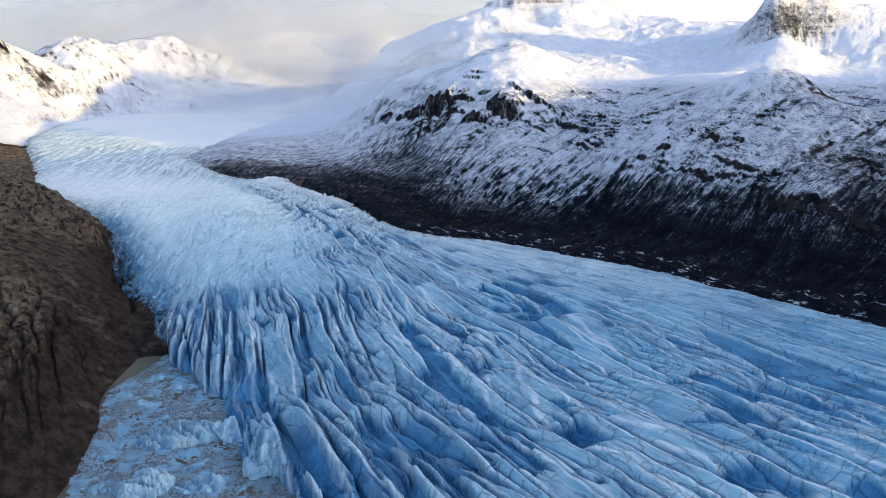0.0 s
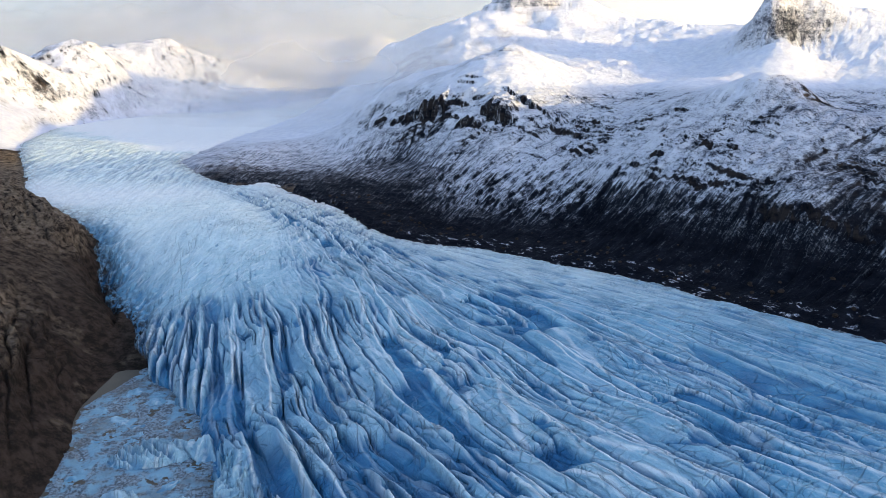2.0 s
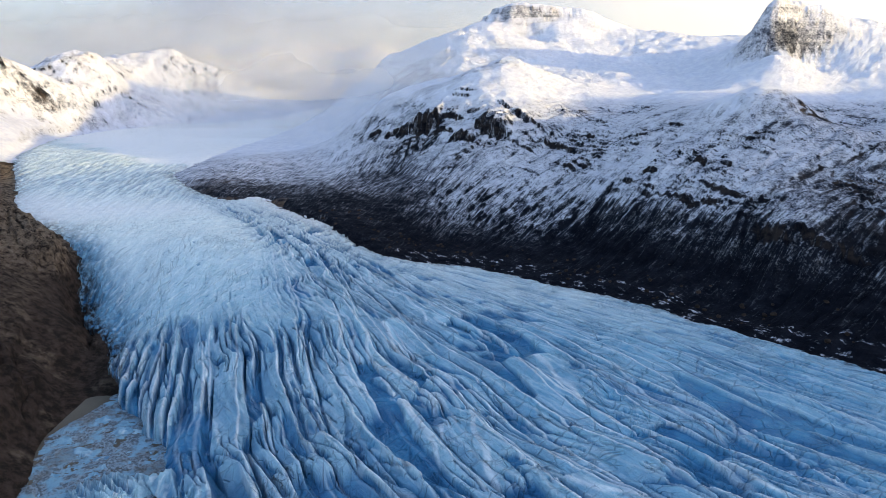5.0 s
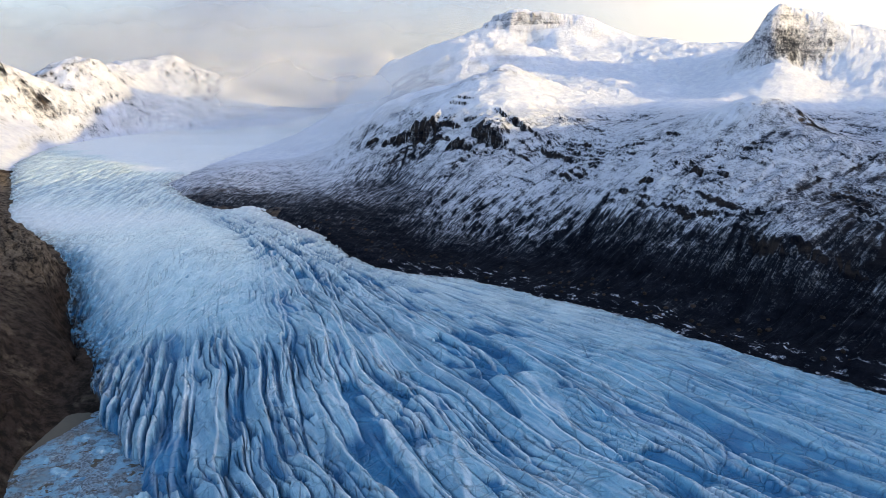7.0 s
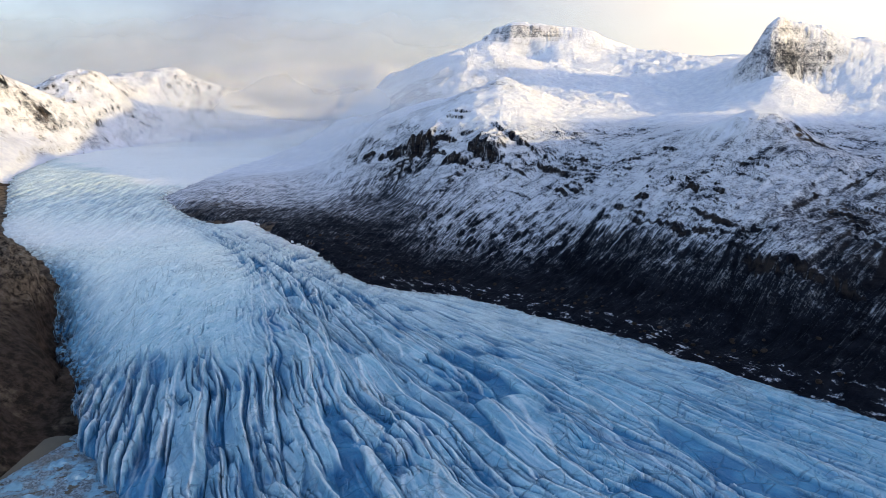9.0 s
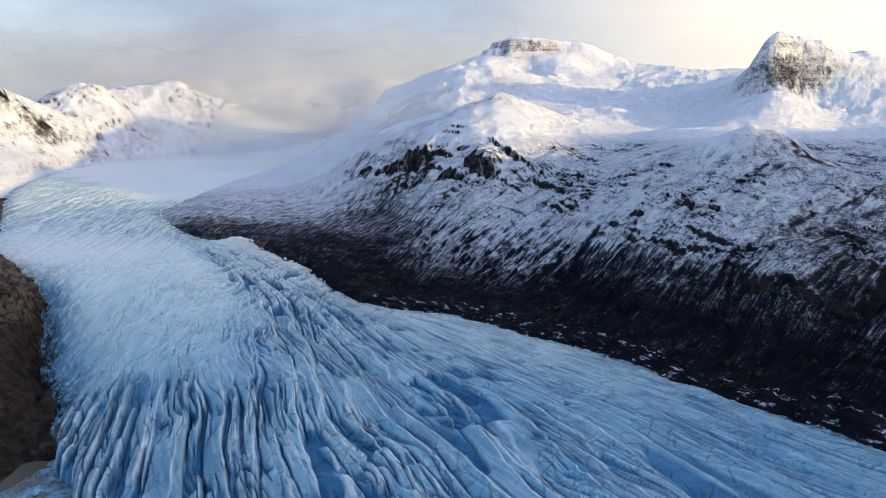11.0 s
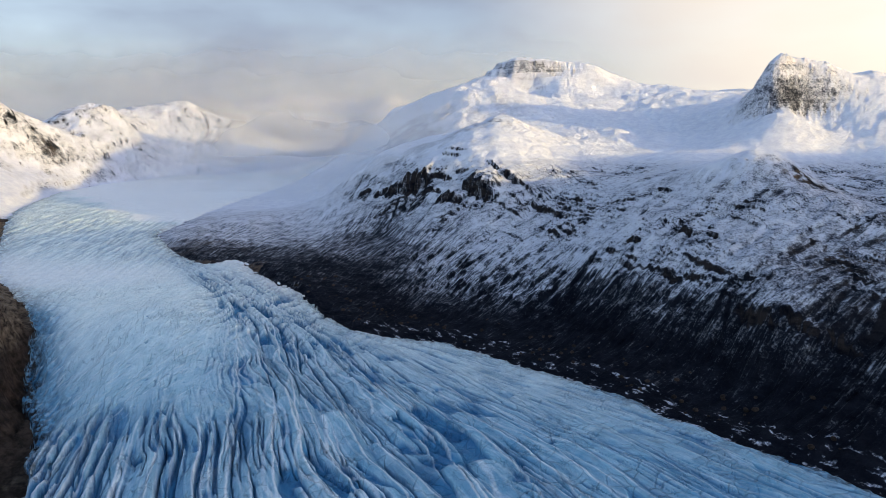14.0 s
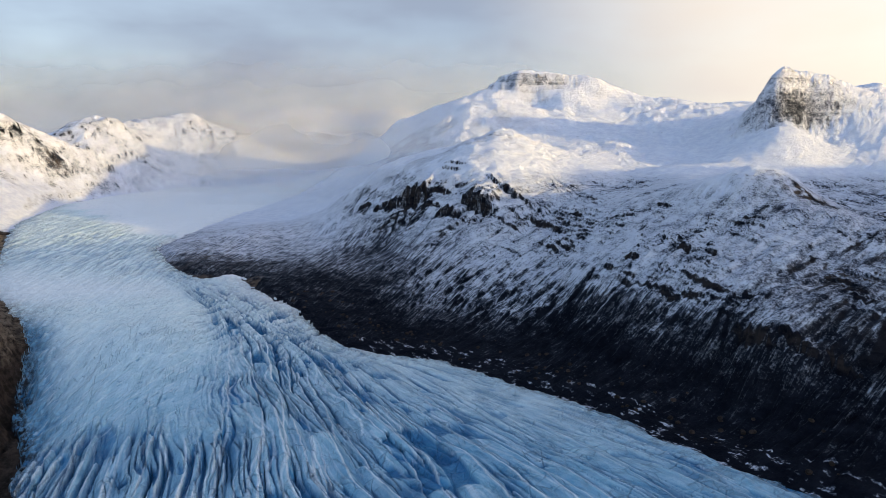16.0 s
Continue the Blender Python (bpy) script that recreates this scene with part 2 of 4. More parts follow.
ICE = ice_material()
ROCK = rock_material("basalt_and_snow", rgb(0.003, 0.0045, 0.009), rgb(0.011, 0.013, 0.020), rgb(0.095, 0.068, 0.050))
CLIFF = rock_material("brown_cliff_rock", rgb(0.020, 0.016, 0.014), rgb(0.066, 0.049, 0.040), rgb(0.20, 0.158, 0.118), snow=False)


# ---- plan of the land, in metres ----
GLACIER_RIGHT = [(-600, 3760), (-540, 3680), (-500, 3200), (-430, 2630), (-600, 2090), (-590, 1820), (-556, 1424), (-480, 1305), (-415, 1230), (-362, 1180), (-338, 1192), (-334, 1214), (-316, 1218), (-288, 1192), (-240, 1122), (-198, 1080),
                 (-160, 1044), (-122, 1000), (-88, 956), (-62, 928), (-22, 916), (15, 908), (72, 908), (122, 868), (168, 815), (215, 776), (264, 720), (296, 668), (338, 624), (400, 567), (640, 330), (900, 60), (1500, -700)]
GLACIER_LEFT = [(-300, -2200), (-120, -600), (-60, 60), (-62, 300), (-92, 350), (-135, 394), (-175, 469), (-246, 548), (-279, 602), (-332, 683), (-378, 735), (-460, 878),
                (-546, 983), (-694, 1119), (-1000, 1590), (-1130, 1800), (-1302, 2264), (-1302, 2576), (-1198, 2935), (-990, 3010), (-800, 3270), (-730, 3600), (-660, 3760)]
ICE_TOPS = [(190, 408, 0), (312, 678, 2), (104, 542, 6), (2, 558, 4), (-24, 500, 0), (206, 584, 10), (64, 464, 0), (-206, 626, 0), (-165, 615, 6), (-152, 652, 16),
            (-284, 830, 46), (-126, 762, 22), (-74, 956, 12), (-156, 1084, 30), (152, 844, -3), (80, 920, -4), (-366, 748, -3), (-840, 1646, 64), (-538, 1412, 58),
            (-1119, 1755, 62), (-222, 582, -10), (-90, 432, -12), (-1302, 2264, 71), (-640, 3404, 112), (-640, 3640, 128), (-962, 2980, 87), (-776, 3250, 100), (300, 100, -10), (900, -400, -30), (-60, 330, -14)]
# break lines of the land outside the ice: foot, terraces, crests
SHORE = [(-273, 567, -31), (-274, 481, -31), (-246, 402, -31), (-236, 351, -31), (-215, 250, -31), (-200, 100, -33), (-230, -300, -33), (-160, 330, -48), (-200, 440, -48), (-258, 572, -26), (-285, 605, -22), (-240, 510, -46), (-130, 200, -48), (-120, -200, -48)]
LEFT_CLIFF = [(-456, 866, 34), (-414, 708, 27), (-548, 851, 52), (-560, 945, 44), (-392, 620, 34), (-317, 505, 4), (-275, 415, -6), (-252, 369, -18), (-397, 752, 0), (-294, 599, -27), (-316, 650, -14),
              (-500, 600, 75), (-640, 820, 90), (-460, 380, 60), (-420, 200, 50), (-800, 1050, 80), (-1150, 1560, 75), (-900, 700, 150), (-700, 100, 130), (-1400, 1500, 190), (-600, -800, 80)]
MORAINE = [(-470, 1385, 64), (-392, 1531, 80), (-430, 1330, 60), (-385, 1240, 52), (-330, 1345, 55), (-249, 1517, 70), (-58, 1387, 84), (-267, 1823, 100), (-20, 1090, 22), (-100, 1160, 38), (-200, 1320, 56), (-170, 1200, 48), (-215, 1200, 46), (-110, 1095, 32), (60, 985, 3), (150, 930, 2), (220, 951, 20), (353, 784, 35), (379, 735, 17), (449, 673, 36), (466, 712, 56), (300, 735, 1), (460, 575, 12), (640, 430, 30), (-330, 2600, 150)]
SLOPE = [(414, 754, 70), (356, 868, 84), (228, 1086, 84), (560, 841, 125), (334, 970, 112), (262, 1252, 143), (122, 1308, 146), (482, 1014, 175), (40, 1250, 84), (560, 660, 100), (800, 480, 150)]
TERRACE = [(2, 1456, 182), (150, 1425, 222), (181, 1640, 308), (98, 1600, 275), (258, 1560, 250), (297, 1460, 207), (190, 1790, 258), (100, 1800, 268), (60, 1660, 262), (416, 1395, 190), (368, 1250, 180), (506, 1164, 222), (509, 1100, 228), (574, 1095, 227), (548, 1190, 226),
           (588, 1052, 196), (593, 1000, 184), (632, 950, 162), (464, 1057, 184), (700, 1080, 158), (740, 1250, 168), (867, 1350, 180), (857, 1450, 206), (859, 1493, 219), (900, 1050, 190), (900, 800, 225), (329, 1708, 256), (472, 1809, 273),
           (526, 1490, 227), (560, 1620, 222), (757, 1678, 284), (794, 1690, 305), (-120, 1700, 215), (470, 1330, 205), (1200, 1250, 230), (600, 2050, 310)]
CREST = [(-5, 2150, 352), (90, 2170, 392), (242, 2250, 405), (183, 2400, 433), (233, 2450, 475), (252, 2470, 508), (331, 2470, 513), (417, 2450, 492), (533, 2450, 490), (643, 2500, 448), (723, 2500, 418), (771, 2450, 428),
         (881, 2500, 400), (1053, 2600, 425), (295, 2380, 396), (543, 2350, 408), (731, 2250, 385), (300, 2900, 330), (800, 2950, 300), (-243, 3000, 372), (-150, 2500, 350), (-330, 2500, 215)]
HORN = [(854, 1760, 452), (799, 1730, 410), (954, 1800, 440), (1146, 1850, 402), (790, 1760, 362), (791, 1650, 309), (856, 1655, 302), (880, 1692, 312), (939, 1690, 312), (1100, 1700, 345), (1250, 1650, 300), (900, 1950, 360), (1300, 2000, 360), (1784, 3000, 525), (1500, 2500, 380)]
FAR_LEFT = [(-1664, 2500, 377), (-1629, 2600, 338), (-1716, 2900, 298), (-1696, 3134, 392), (-1588, 3134, 387), (-1462, 3200, 256), (-1436, 2384, 153), (-1509, 3750, 445), (-1307, 3900, 465), (-1210, 3233, 130), (-1385, 3640, 350), (-1272, 4010, 320), (-1077, 4023, 233),
            (-1100, 4350, 480), (-440, 4300, 500), (-660, 4150, 322), (-650, 4600, 480), (-660, 3850, 162), (-700, 4900, 540), (-1500, 2200, 200), (-1500, 2000, 210), (-2050, 2400, 300), (-2300, 3500, 230), (-1950, 2900, 230)]
ROUND = [(-3500, 0, 300), (-2500, 1500, 220), (-3200, 3600, 130), (0, 4800, 350), (1500, 4500, 350), (3200, 3200, 350), (2600, 1500, 330), (-1500, -2500, 60), (0, -3500, -30), (1600, -2600, 40), (3500, -800, 260)]
# shoulder of the mountain that goes on down the valley and shades it
SHOULDER = [(1250, 900, 300), (1150, 500, 270), (1500, 1500, 380), (1800, 1900, 490), (1800, 1572, 488), (1800, 1400, 400), (1800, 1250, 340), (1800, 1100, 335), (1500, 1230, 265), (1800, 900, 430), (1800, 735, 372), (1780, 580, 400), (1750, 250, 436), (1750, 0, 440), (1500, 100, 330), (2000, -600, 470), (1250, 150, 230), (1850, 2300, 475), (1900, 2800, 440)]

PERM = np.random.RandomState(7).permutation(4096)
ANG = np.random.RandomState(8).rand(4096) * 2 * np.pi
GX, GY = np.cos(ANG), np.sin(ANG)


def perlin(x, y):
    """Gradient noise, about -1 to 1."""
    xi, yi = np.floor(x).astype(np.int64), np.floor(y).astype(np.int64)
    xf, yf = x - xi, y - yi
    u, v = xf ** 3 * (xf * (xf * 6 - 15) + 10), yf ** 3 * (yf * (yf * 6 - 15) + 10)

    def g(a, b, dx, dy):
        h = PERM[(PERM[a & 4095] + b) & 4095]
        return GX[h] * dx + GY[h] * dy

    n0 = g(xi, yi, xf, yf) * (1 - u) + g(xi + 1, yi, xf - 1, yf) * u
    n1 = g(xi, yi + 1, xf, yf - 1) * (1 - u) + g(xi + 1, yi + 1, xf - 1, yf - 1) * u
    return (n0 * (1 - v) + n1 * v) * 1.5


def fbm(x, y, octaves=4, gain=0.5, ridged=False):
    total, amp, norm = 0.0, 1.0, 0.0
    for k in range(octaves):
        n = perlin(x * 2 ** k + 17.3 * k, y * 2 ** k - 9.1 * k)
        total = total + amp * ((1 - 2 * np.abs(n)) if ridged else n)
        norm += amp
        amp *= gain
    return total / norm


def step(a, b, v):
    t = np.clip((v - a) / (b - a), 0, 1)
    return t * t * (3 - 2 * t)


class Surface:
    """A smooth surface over break points (multiquadric)."""

    def __init__(self, pts, soft):
        p = np.array(pts, float)
        self.xy, self.soft, self.mean = p[:, :2], soft, p[:, 2].mean()
        k = np.sqrt(((self.xy[:, None] - self.xy[None]) ** 2).sum(2) + soft * soft)
        self.w = np.linalg.solve(k - np.eye(len(p)) * soft * 0.02, p[:, 2] - self.mean)

    def __call__(self, x, y):
        z = np.full(x.shape, self.mean)
        for (px, py), w in zip(self.xy, self.w):
            z += w * np.sqrt((x - px) ** 2 + (y - py) ** 2 + self.soft ** 2)
        return z


def edge_distance(x, y, line):
    best = np.full(x.shape, 1e9)
    for (ax, ay), (bx, by) in zip(line, line[1:]):
        dx, dy = bx - ax, by - ay
        t = np.clip(((x - ax) * dx + (y - ay) * dy) / (dx * dx + dy * dy), 0, 1)
        best = np.minimum(best, (x - ax - t * dx) ** 2 + (y - ay - t * dy) ** 2)
    return np.sqrt(best)


def inside(x, y, poly):
    hit = np.zeros(x.shape, bool)
    for (ax, ay), (bx, by) in zip(poly, poly[1:] + poly[:1]):
        if ay != by:
            hit ^= ((ay > y) != (by > y)) & (x < (bx - ax) * (y - ay) / (by - ay) + ax)
    return hit


ice_top = Surface(ICE_TOPS, 60)
bank = []
for line in (GLACIER_RIGHT, GLACIER_LEFT[9:]):
    for (ax, ay), (bx, by) in zip(line, line[1:]):
        cuts = 1 + int(math.hypot(bx - ax, by - ay) / 260)
        bank += [(ax + (bx - ax) * k / cuts, ay + (by - ay) * k / cuts) for k in range(cuts)]
bank = np.array(bank)
BANK = [(a, b, c) for (a, b), c in zip(bank, ice_top(bank[:, 0], bank[:, 1]) - 1.0)]
land = Surface(BANK + SHORE + LEFT_CLIFF + MORAINE + SLOPE + TERRACE + CREST + HORN + FAR_LEFT + ROUND + SHOULDER, 45)


def flow_across(x, y):
    """0 at the calving front's flow line, 1 at the far bank: constant along the flow of the lower tongue."""
    ys = [-2000, 250, 350, 445, 573, 720, 850, 950, 1100, 1400]
    xl = np.interp(y, ys, [600, -60, -117, -169, -205, -245, -270, -300, -400, -700])
    xr = np.interp(y, ys, [3000, 720, 620, 530, 411, 265, 125, -40, -180, -480])
    return (x - xl) / np.maximum(xr - xl, 60)


def blade(n, w):
    """Sharp-crested ridge where n crosses zero, 1 at the crest."""
    return np.maximum(1 - np.abs(n) / w, 0) ** 1.3


def lot_of(i, j, seed):
    """Four random numbers for each cell."""
    h = PERM[(PERM[(i + 37 * seed) & 4095] + j) & 4095]
    return h / 4096.0, PERM[(h + 911) & 4095] / 4096.0, PERM[(h + 1907) & 4095] / 4096.0, PERM[(h + 3001) & 4095] / 4096.0


def ridges(u, v, seed, skew=2.2, tilt=0.35, uneven=0.35, ends=1.1, wide=2):
    """Long roof-shaped ridges along v, one to a cell: how far below its crest a place lies, how near the next
    ridge is, the place's side of the crest and a random number of its ridge. Flat faces, sharp crests and clefts."""
    iu, iv = np.floor(u).astype(np.int64), np.floor(v).astype(np.int64)
    f1, f2 = np.full(u.shape, 9.0), np.full(u.shape, 9.0)
    side, lot = np.zeros(u.shape), np.zeros(u.shape)
    for p in range(-wide, wide + 1):
        for q in (-1, 0, 1):
            r1, r2, r3, r4 = lot_of(iu + p, iv + q, seed)
            dv = v - (iv + q + 0.5 + (r2 - 0.5) * 0.7)
            du = u - (iu + p + 0.5 + (r1 - 0.5) * 0.9) - tilt * (r3 - 0.5) * dv
            f = np.where(du > 0, du * skew, -du) + ends * np.maximum(np.abs(dv) - 0.32 - 0.35 * r4, 0) + uneven * r4
            near = f < f1
            f2 = np.where(near, f1, np.minimum(f2, f))
            side, lot = np.where(near, du, side), np.where(near, r3, lot)
            f1 = np.where(near, f, f1)
    return f1, f2 - f1, side, lot


def ice_surface(x, y, d):
    """Height of the ice, how far it is clear ice or coloured dark as shade in clefts and on steep sides, how snowy it
    is, and where its crests are pale.
    """
    z = ice_top(x, y)
    s = flow_across(x, y)
    wx, wy = fbm(x / 130, y / 130, 3), fbm(x / 130 + 40, y / 130 + 7, 3)
    tiny = fbm(x / 9, y / 9, 3, 0.6)
    low = 1 - step(960, 1160, y + 0.25 * x + 40 * wx)          # lower tongue with long crevasses
    left = 1 - step(0.13, 0.30, s + 0.06 * wx)
    onset = y + 110 * wy + 40 * perlin(x / 25, y / 60)
    smooth = (1 - step(0.10, 0.30, s + 0.07 * wx)) * step(575, 700, onset)      # unbroken snowy shoulder above the calving front
    along = (y * 0.85 - x * 0.5) / 150 + 0.3 * wy
    def opened(gap, most, ease):
        """Open where two ridges meet, lens-shaped, as wide as most where ease is 1."""
        w = np.clip(ease, 0, 1) * most
        return np.where(w > 0.04, 1 - step(0.45, 1.0, gap / np.maximum(w, 0.04)), 0)

    # great swells, long sharp ridges on them, and slanting fins on the faces of the ridges
    us = s * 7.5 + 0.45 * wx + 0.25 * perlin(s * 5, along * 1.2)
    g1, _, side1, _ = ridges(us, along * 0.55, 3, 1.7, 0.9, 0.4, 0.22)
    u1 = s * 19 + 0.5 * perlin(s * 6, along * 0.7) + 0.25 * wx + 0.04 * perlin(x / 14, y / 14)
    g2, gap2, side2, lot2 = ridges(u1, along * 0.95 + 0.11 * u1, 11, 2.6, 1.2, 0.85, 0.55)
    u3 = s * 46 + 1.2 * wx + 1.3 * along + 0.06 * tiny
    g3, gap3, side3, _ = ridges(u3, along * 3.0 + 0.3 * u3, 23, 1.5, 1.1, 0.4, 0.5)
    shallow = 0.34 + 0.66 * (1 - step(0.28, 0.80, s))
    reach = 1 - 0.35 * step(700, 1000, y)
    mild = low * shallow * reach * (1 - 0.96 * smooth) * (1 - 0.7 * left)
    open1 = opened(gap2, 0.22, 0.50 + 1.6 * perlin(u1 * 0.35 + 40, along * 1.5)) * (1 - step(1.2, 1.6, g2))      # open crevasses between ridges
    open2 = opened(gap3, 0.24, 0.30 + 1.5 * perlin(u3 * 0.23 + 9, along * 1.7 + 30)) * (1 - step(0.8, 1.1, g3))
    zl = mild * (6.5 * (0.7 - g1) + 10.5 * (0.95 - g2) + 2.6 * (0.6 - g3) - 5.5 * open1 - 3.5 * open2 + 0.4 * tiny)
    # calving front: deep slots between thin blades
    front = low * left * (1 - step(545, 690, onset))
    v = s * 30 + 0.3 * wx + 0.3 * perlin(s * 9, along * 0.7) + 0.03 * tiny
    h1, hap1, sidf, _ = ridges(v, along * 0.95 + 0.1 * v, 31, 2.6, 1.2, 0.95, 0.55)
    cut = opened(hap1, 0.36, 0.55 + 1.5 * perlin(v * 0.30 + 70, along * 1.1))
    zd = front * (8.5 * (0.95 - h1) - 8 * cut + 3.4 * (0.6 - g3) - 3.0 * open2)
    # the slots begin as thin slits in the smooth snow
    slit = opened(hap1, 0.36, 0.20 + 1.8 * perlin(v * 0.45 + 9, along * 1.3 + 30)) * low * smooth * (1 - step(610, 760, onset))
    pit = low * smooth * step(0.40, 0.50, fbm(x / 11, y / 7 + 50, 3, 0.6))          # scattered dents
    zd = zd - 9 * slit - 1.2 * pit
    # upper ice: thin broken steps drawn out up the valley
    up = 1 - low
    q, r = y - 0.1 * x, x + 0.1 * y
    k1, _, _, _ = ridges(r / 11.5 + 0.5 * wx + 0.10 * tiny, q / 62 + 0.4 * wy, 41, 1.7, 1.2, 0.5)
    k2, _, _, _ = ridges(r / 6.0 + 0.7 * wx + 0.12 * tiny, q / 26 + 0.5 * wy, 47, 1.4, 1.4, 0.5)
    m3 = perlin(x / 40 + 2 * wx, y / 55)
    # neck of the icefall: short crevasses bowed across the right half
    neck = np.exp(-(((x + 190) / 170) ** 2 + ((y - 960) / 190) ** 2)) * (1 - 0.85 * smooth)
    bow = 0.0002 * (x + 190) ** 2
    n1, nap1, _, _ = ridges((x * 0.93 - y * 0.30) / 13.0 + 0.5 * wy + 0.05 * tiny, (x * 0.30 + y * 0.95 + bow) / 75 + 0.5 * wx, 53, 1.5, 1.0, 0.5)
    gash = neck * opened(nap1, 0.36, 0.5 + 1.3 * perlin(x / 30 + 5, y / 45))
    snowy = step(-60, 160, (x + 905) * 0.72 + (y - 1790) * 0.69 + 60 * wx + 30 * wy)
    fade = (1 - 0.95 * snowy) * (1 - 0.4 * step(1500, 2300, y))
    fall = step(3500, 3900, y)
    field = np.clip(up + 0.16 * low * smooth, 0, 1) * fade * (1 - neck)
    zu = field * (4.6 * (0.6 - k1) + 2.4 * (0.6 - k2) + 2 * up * m3) + fall * 16 * fbm(x / 70, y / 50, 4, 0.55, True)
    zn = neck * (3.0 * (0.6 - np.minimum(n1, 1.0)) + 0.2 * tiny) - 6.0 * gash
    rim = 1 - step(0, 60, d)
    gorge = (1 - step(-330, -250, x)) * step(560, 640, y) * (1 - step(900, 1050, y))
    torn = fbm(x / 16, y / 22, 3, 0.55, True)
    z = z + zl + zd + zu + zn + (1 - 0.9 * snowy * up) * 0.35 * fbm(x / 6, y / 6, 4, 0.6) + rim * (2.0 + 6.5 * gorge) * torn - rim * gorge * 13
    # one steep side of each ridge and the open clefts get shade by colour
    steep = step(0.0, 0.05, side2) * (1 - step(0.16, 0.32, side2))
    wall_shade = np.minimum(mild * 1.4, 1) * (0.12 * step(0.7, 1.4, g2) + 0.36 * steep + 0.08 * step(0.4, 0.8, g1) + 1.0 * open1 + 0.9 * open2 + 0.10 * step(0.3, 0.7, g3))
    wall_shade = wall_shade + front * (0.95 * cut + 0.6 * open2 + 0.30 * step(0.0, 0.05, sidf) * (1 - step(0.2, 0.36, sidf))) + 0.95 * slit + 0.5 * pit
    wall_shade = wall_shade + field * (0.45 * step(0.3, 0.8, k1) + 0.15 * step(0.3, 0.7, k2)) + neck * 0.15 * step(0.2, 0.7, n1) + 0.9 * gash + rim * (0.15 + 0.8 * gorge) * step(0.35, -0.3, torn)
    # last term darkens the ice edge in the gorge, as its shade would
    wall_shade = wall_shade + low * step(0.25, 0.6, s) * (0.04 + 0.26 * (1 - step(380, 640, y))) + rim * gorge * 0.35
    edge2 = 1 - step(0.01, 0.05, np.abs(side2))
    crest = mild * 1.2 * (edge2 * step(0.1, 0.6, lot2 + 0.4) + 0.7 * (1 - step(0.01, 0.035, np.abs(side1))) + 0.30 * (1 - step(0.02, 0.12, np.abs(side3))))
    crest = crest * (1 - open1) + front * 0.7 * (1 - step(0.02, 0.08, np.abs(sidf))) * (1 - cut) + field * 0.45 * (1 - step(0.15, 0.45, k1)) + neck * 0.5 * (1 - step(0.15, 0.45, n1)) * (1 - gash)
    white = 0.02 * low * smooth + 0.18 * low * step(520, 780, y) * step(0.25, 0.55, s) + 0.12 * low * step(520, 620, y) * step(0.5, 0.8, s) + 0.10 * low * step(600, 800, y) + 0.62 * step(760, 1250, y - 0.25 * x) + 0.14 * low * (1 - step(0.25, 0.6, s)) + up * snowy * 0.5
    return z, np.clip(wall_shade, 0, 1), np.clip(white * (1 - rim * gorge), 0, 1), np.clip(crest, 0, 1), u1, along * 1.0, low * (1 - 0.9 * smooth) * (1 - 0.6 * step(740, 950, y + 0.15 * x))


def contour(x, y):
    """Along the contours of the valley side, and down its slope."""
    f = np.radians(8 + 48 * step(-200, 260, x))
    X, Y = x - 50, y - 1150
    return X * np.cos(f) - Y * np.sin(f), X * np.sin(f) + Y * np.cos(f)


def gully_lines(x, y, z):
    """Narrow stream cuts that run straight down the valley side."""
    c, a = contour(x, y)
    n = perlin(c / 62 + 0.35 * fbm(x / 90, y / 90, 3), a / 520 + 4)
    valley = step(-250, -50, x) * (1 - step(1450, 1650, y))
    return np.exp(-(n / 0.035) ** 2) * valley * step(40, 80, z) * (1 - step(150, 200, z))


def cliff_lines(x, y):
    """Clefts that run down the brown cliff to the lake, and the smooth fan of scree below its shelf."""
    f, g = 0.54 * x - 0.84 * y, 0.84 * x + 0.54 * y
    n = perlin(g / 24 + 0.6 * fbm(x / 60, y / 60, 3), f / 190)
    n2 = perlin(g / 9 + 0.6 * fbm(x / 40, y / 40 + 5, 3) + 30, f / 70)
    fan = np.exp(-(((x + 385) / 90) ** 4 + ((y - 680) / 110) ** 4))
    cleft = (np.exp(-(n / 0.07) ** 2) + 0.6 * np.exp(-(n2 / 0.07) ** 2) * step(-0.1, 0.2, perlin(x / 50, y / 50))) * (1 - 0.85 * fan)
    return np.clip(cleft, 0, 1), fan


def crag_list():
    """Crags and outcrops of the valley side: place, length along the beds and height, in metres. The named walls
    are named; the small ones follow the beds, see ledges."""
    out = [(118, 1332, 100, 34), (62, 1342, 70, 18), (178, 1352, 56, 15), (-12, 1442, 84, 36), (-52, 1468, 64, 20), (70, 1485, 80, 6), (64, 1468, 60, 6), (150, 1392, 54, 8), (45, 1415, 60, 8),
           (-88, 1492, 46, 13), (-130, 1530, 40, 9), (25, 1395, 56, 8), (185, 1290, 46, 7), (205, 1325, 40, 6), (238, 1232, 60, 9), (262, 1262, 44, 6), (290, 1238, 56, 7), (300, 1180, 50, 6), (255, 1195, 46, 7), (222, 1252, 40, 6), (270, 1215, 40, 7),
           (302, 1002, 30, 6), (330, 990, 34, 7), (350, 884, 36, 7), (372, 870, 36, 6), (392, 960, 40, 9), (415, 930, 26, 8), (406, 770, 60, 12), (440, 742, 50, 11), (470, 716, 44, 10)]
    return out


